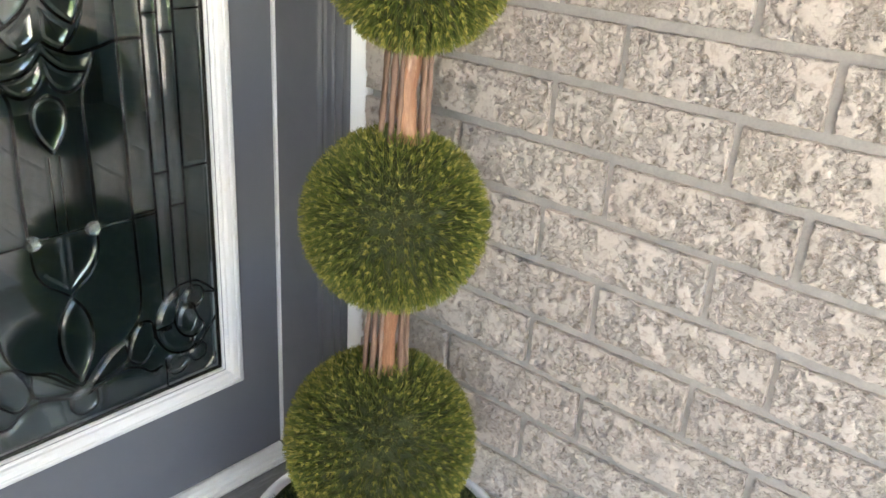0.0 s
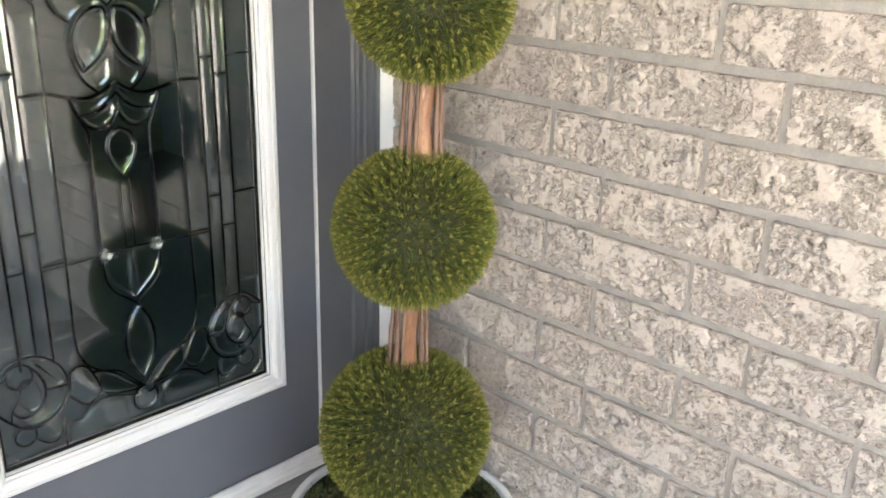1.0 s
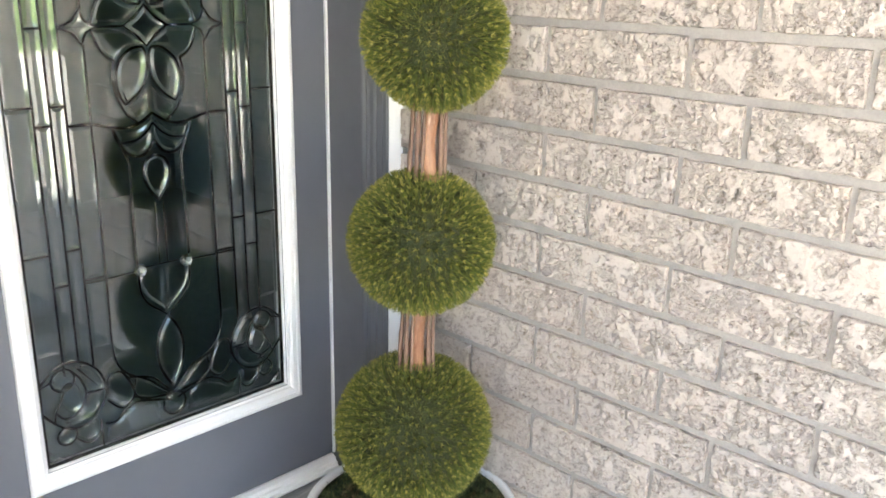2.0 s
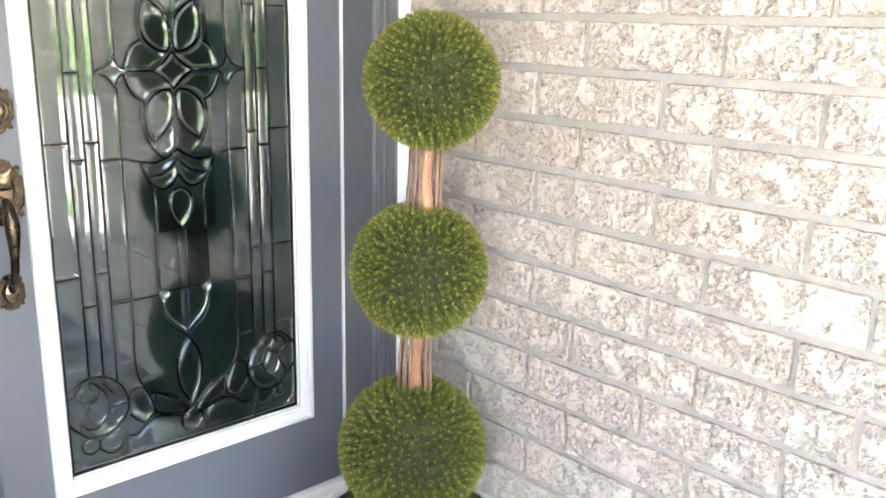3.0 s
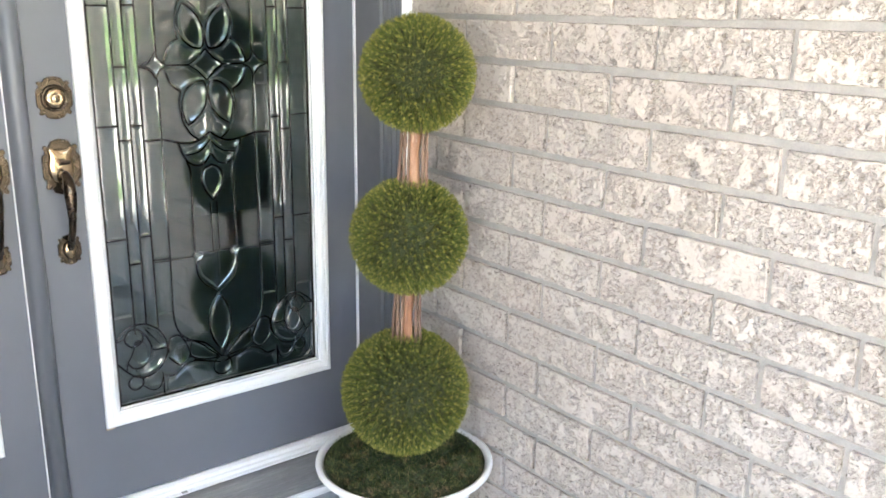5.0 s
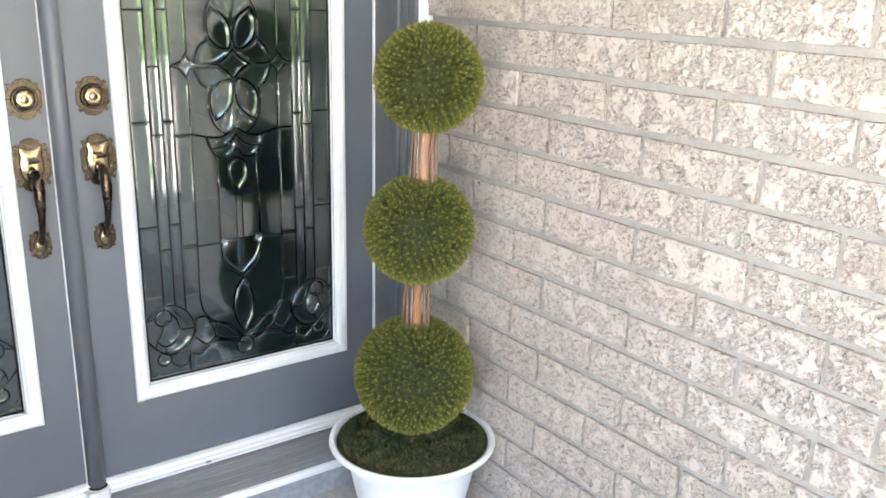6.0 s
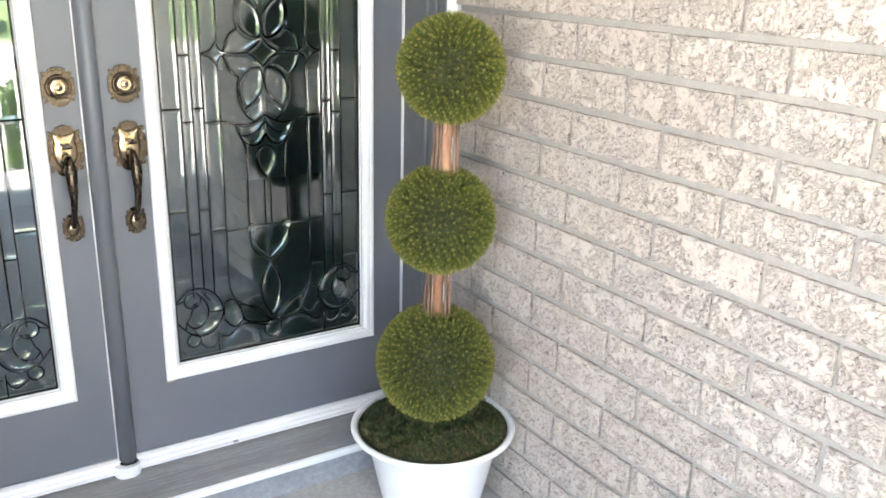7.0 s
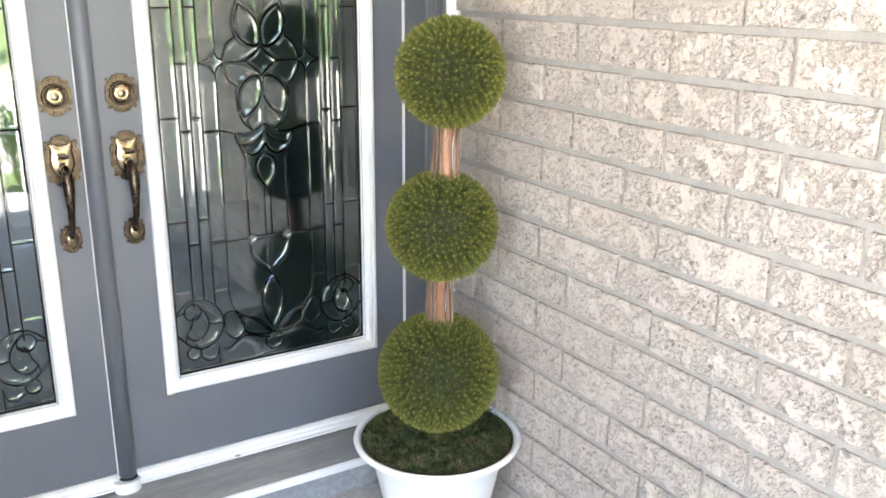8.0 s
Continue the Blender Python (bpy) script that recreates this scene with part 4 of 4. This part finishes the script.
# ---- outside, as the glass mirrors it, plus added ground that bounces light ----
def build_outside():
    solid("ground", box(-60, 120, -90, 90, -0.5, -0.16), LAWN, "sunlit green lawn that reaches the horizon", "ground")
    solid("driveway", box(4.6, 13.8, -14, 34, -0.3, -0.148), DRIVE, "pale sunlit concrete driveway", "driveway")
    # two unseen pale slabs, added to bounce sunlight onto the brick wall
    solid("front_bounce_slab", box(3.04, 4.6, -14, 0.1, -0.3, -0.146), DRIVE, "pale concrete slab added before the porch to bounce sunlight in", "path")
    solid("side_bounce_slab", box(-1.1, 3.04, -14, -2.21, -0.3, -0.1465), DRIVE, "pale concrete slab added beside the porch to bounce sunlight in", "path")
    solid("porch_slab", box(-1.108, 2.90, -2.2, 1.052, -0.3, -0.012), SAND, "sand bed of the paved porch floor", "floor")
    solid("porch_border", box(-1.1075, -0.70, -2.2, 1.052, -0.011, 0.0, 0.002), BORDER, "pale beige concrete border below the step", "floor")
    solid("porch_edge", box(2.90, 3.04, -2.2, 1.3, -0.3, -0.004, 0.004), RISER, "grey concrete edging of the porch", "kerb")

    def leaf_cloud(name, parent, centres, count, size, seed, label):
        rng = np.random.default_rng(seed)
        verts, faces = [], []
        for (cx, cy, cz, r) in centres:
            for _ in range(count):
                d = rng.normal(size=3)
                d /= np.linalg.norm(d)
                p = np.array([cx, cy, cz]) + d * r * rng.uniform(0.65, 1.05)
                u = rng.normal(size=3)
                u /= np.linalg.norm(u)
                v = np.cross(u, d)
                v /= max(1e-3, np.linalg.norm(v))
                s = size * rng.uniform(0.6, 1.3)
                k = len(verts)
                verts += [p - u * s, p + v * s * 0.45, p + u * s, p - v * s * 0.45]
                faces.append((k, k + 1, k + 2, k + 3))
        mesh = bpy.data.meshes.new(name)
        mesh.from_pydata([tuple(map(float, q)) for q in verts], [], faces)
        ob = finish(name, mesh, LEAF)
        under(ob, parent)
        return tagged(ob, label)

    shrub = thing("shrub", (3.75, 0.72, -0.16), "round clipped green shrub at the lawn edge", "shrub")
    part("stem", tube([(3.75, 0.72, -0.2), (3.75, 0.72, 0.2)], 0.03, 8), BARK, shrub)
    leaf_cloud("crown", shrub, [(3.75, 0.72, 0.24, 0.45), (3.75, 0.72, 0.24, 0.34)], 1800, 0.035, 2, "dense small green leaves")
    for x, y, h, seed in ((19.5, 4.2, 7.0, 5), (21.0, 9.5, 8.0, 6), (20.0, 0.3, 7.0, 7)):
        tree = thing("tree", (x, y, -0.16), "leafy green tree beyond the driveway", "tree", "trees beyond the driveway")
        rng = np.random.default_rng(seed)
        part("trunk", tube([(x, y, -0.2), (x + 0.1, y, 1.2), (x, y + 0.1, h * 0.6)], [0.2, 0.15, 0.08], 10), TWIG, tree, "", True)
        crowns = []
        for k in range(11):
            a, q = rng.uniform(0, 6.28), rng.uniform(0.2, 1.5)
            c = (x + q * math.cos(a), y + q * math.sin(a), h * rng.uniform(0.35, 0.95), rng.uniform(0.6, 1.1))
            crowns.append(c)
            part("limb", tube([(x, y, h * 0.35), (c[0], c[1], c[2])], [0.06, 0.02], 6), TWIG, tree)
        leaf_cloud("crown", tree, crowns, 420, 0.13, seed, "loose green leaves with gaps")


build_outside()


# ---- bricks and pavers, piece by piece ----
def brick_mesh(w, seed, plate_from=None, holes=0):
    """A split-face brick of width w: flat plates beside torn rubble, ragged arrises; plate_from: a large smooth plate right of that u; holes: deep pits."""
    h, depth = 0.0832, 0.085
    nx, nz = max(8, int(w / 0.0029)), 29
    off = Vector((seed * 3.7, seed * 1.9, seed * 5.3))
    rng = random.Random(seed)
    pits = [(rng.uniform(-0.40, 0.15) * w, rng.uniform(-0.28, 0.30) * h, rng.uniform(0.0026, 0.0052)) for _ in range(holes)]
    us = [0.0, 0.0007 / w] + [i / (nx - 2) for i in range(1, nx - 2)] + [1 - 0.0007 / w, 1.0]
    vs = [0.0, 0.0007 / h] + [i / (nz - 2) for i in range(1, nz - 2)] + [1 - 0.0007 / h, 1.0]
    verts, faces, torn = [], [], []
    for iz, v in enumerate(vs):
        for ix, u in enumerate(us):
            x, z = (u - 0.5) * w, (v - 0.5) * h
            p = Vector((x, 0, z)) + off
            broken = noise.noise(p * 26) + 0.7 * noise.noise(p * 75) + 0.6 * noise.noise(p * 170)
            if plate_from is not None:
                broken += 0.42 * min(1.0, max(-0.5, (u - plate_from + 0.12 * noise.noise(p * 45)) / 0.04))
            t = min(1.0, max(0.0, (broken - 0.10) / 0.09))
            lumps = noise.noise(p * 105) + 0.9 * noise.noise(p * 190)
            torn.append(1 - t)
            y = -0.0020 * t - 0.0052 * lumps * (1 - t) - 0.0008 * noise.noise(p * 120) * t - 0.0014 * noise.noise(p * 13)
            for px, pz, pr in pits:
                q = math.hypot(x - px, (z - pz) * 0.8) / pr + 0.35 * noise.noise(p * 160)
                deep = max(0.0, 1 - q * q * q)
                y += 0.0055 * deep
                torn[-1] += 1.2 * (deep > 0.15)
            if ix in (0, nx) or iz in (0, nz):
                y += 0.0042
            if ix in (0, 1, nx - 1, nx):
                x -= math.copysign(0.0012 * (1 + 1.2 * noise.noise(p * 110)), x)
            if iz in (0, 1, nz - 1, nz):
                z -= math.copysign(0.0011 * (1 + 1.4 * noise.noise(p * 110)), z)
            verts.append((x, y, z))
    for iz in range(nz):
        for ix in range(nx):
            a = iz * (nx + 1) + ix
            faces.append((a, a + 1, a + nx + 2, a + nx + 1))
    n0 = len(verts)
    for sx, sz in ((-1, -1), (1, -1), (1, 1), (-1, 1)):
        verts.append((sx * (w / 2 - 0.001), depth, sz * (h / 2 - 0.001)))
        torn.append(0.5)
    c = [0, nx, (nx + 1) * (nz + 1) - 1, (nx + 1) * nz]
    edges = [[iz * 0 + ix for ix in range(nx + 1)], [iz * (nx + 1) + nx for iz in range(nz + 1)], [nz * (nx + 1) + ix for ix in range(nx, -1, -1)], [iz * (nx + 1) for iz in range(nz, -1, -1)]]
    for k, run in enumerate(edges):
        faces.append(tuple(run[::-1]) + (n0 + k, n0 + (k + 1) % 4))
    faces.append((n0, n0 + 3, n0 + 2, n0 + 1))
    mesh = bpy.data.meshes.new("brick")
    mesh.from_pydata(verts, [], faces)
    mesh.attributes.new("torn", "FLOAT", "POINT").data.foreach_set("value", torn)
    mesh.polygons.foreach_set("use_smooth", [k < nx * nz for k in range(len(faces))])
    mesh.materials.append(BRICK)
    return mesh


SMOOTH_BRICK = (-0.22, 0.904)
POCKED_BRICKS = [((-0.291, 0.996), 7), ((-0.225, 0.717), 4), ((-0.077, 1.099), 4), ((0.048, 1.078), 3)]


def lay_bricks():
    wall = bpy.data.objects["wall_brick"]
    rng = random.Random(11)
    full = [brick_mesh(PITCH - 0.0095, s) for s in range(14)]
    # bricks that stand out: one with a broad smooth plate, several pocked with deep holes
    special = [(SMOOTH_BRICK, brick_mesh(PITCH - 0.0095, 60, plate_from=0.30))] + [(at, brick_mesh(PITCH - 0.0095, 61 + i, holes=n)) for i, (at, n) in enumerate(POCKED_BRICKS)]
    cut, far = {}, []
    for k in range(27):
        z = BED0 + (k + 0.5) * COURSE
        # bonded courses, the odd ones a little short of half a brick over
        start = (-0.320 if k % 2 == 1 else -0.428) + 0.012 * (0.9 - z) - 6 * PITCH
        for j in range(16):
            a, b = start + j * PITCH, start + (j + 1) * PITCH
            if b < BRICK_END + 0.03 or a > WALL_END - 0.03:
                continue
            if a > 1.55 or k > 23:
                far.append((max(a + 0.00475, BRICK_END), min(b - 0.00475, WALL_END), z))
                continue
            a2, b2 = max(a + 0.00475, BRICK_END), min(b - 0.00475, WALL_END)
            w = b2 - a2
            if w > PITCH - 0.011:
                mesh = full[rng.randrange(len(full))]
            else:
                key = round(w, 2)
                if key not in cut:
                    cut[key] = brick_mesh(w, 40 + len(cut))
                mesh = cut[key]
            flip = rng.random() < 0.5
            for (sx, sz), own in special:
                if a < sx < b and abs(z - sz) < COURSE / 2:
                    mesh, flip = own, True
            ob = new("brick", mesh)
            ob.matrix_basis = pose((a2 + b2) / 2 + rng.uniform(-0.0015, 0.0015), WALL_Y + rng.uniform(-0.0015, 0.0015), z + rng.uniform(-0.0012, 0.0012), 0, rng.uniform(-0.25, 0.25) + (0 if flip else 180), rng.uniform(-0.2, 0.2))
            ob.parent = wall
    # the bricks far along and high up, joined
    verts, faces = [], []
    for a, b, z in far:
        n = len(verts)
        y0, y1, h = WALL_Y + rng.uniform(-0.001, 0.001), WALL_Y + 0.085, 0.0416
        for y, e in ((y0, 0.002), (y0 + 0.003, 0.0), (y1, 0.0)):
            verts += [(a + e, y, z - h + e), (b - e, y, z - h + e), (b - e, y, z + h - e), (a + e, y, z + h - e)]
        faces.append((n, n + 1, n + 2, n + 3))
        for q in (n, n + 4):
            for i in range(4):
                j = (i + 1) % 4
                faces.append((q + i, q + 4 + i, q + 4 + j, q + j))
    mesh = bpy.data.meshes.new("brickwork")
    mesh.from_pydata(verts, [], faces)
    ob = finish("brickwork", mesh, BRICK)
    ob.parent = wall
    tagged(ob, "pale bricks along the rest of the wall", kind="stuff")


def lay_pavers():
    slab = bpy.data.objects["porch_slab"]
    rng = random.Random(3)
    bm = box(-0.098, 0.098, -0.198, 0.198, -0.012, 0.0, 0.004)
    mesh = to_mesh("paver", bm)
    mesh.materials.append(PAVER)
    for i in range(18):
        for j in range(9):
            x, y = -0.598 + i * 0.2, -1.98 + j * 0.405 + (0.2 if i % 2 else 0.0)
            if y > 0.86:
                continue
            ob = new("paver", mesh)
            ob.matrix_basis = pose(x, y, rng.uniform(-0.001, 0.0), 0, 0, rng.uniform(-0.4, 0.4))
            ob.parent = slab


lay_bricks()
lay_pavers()
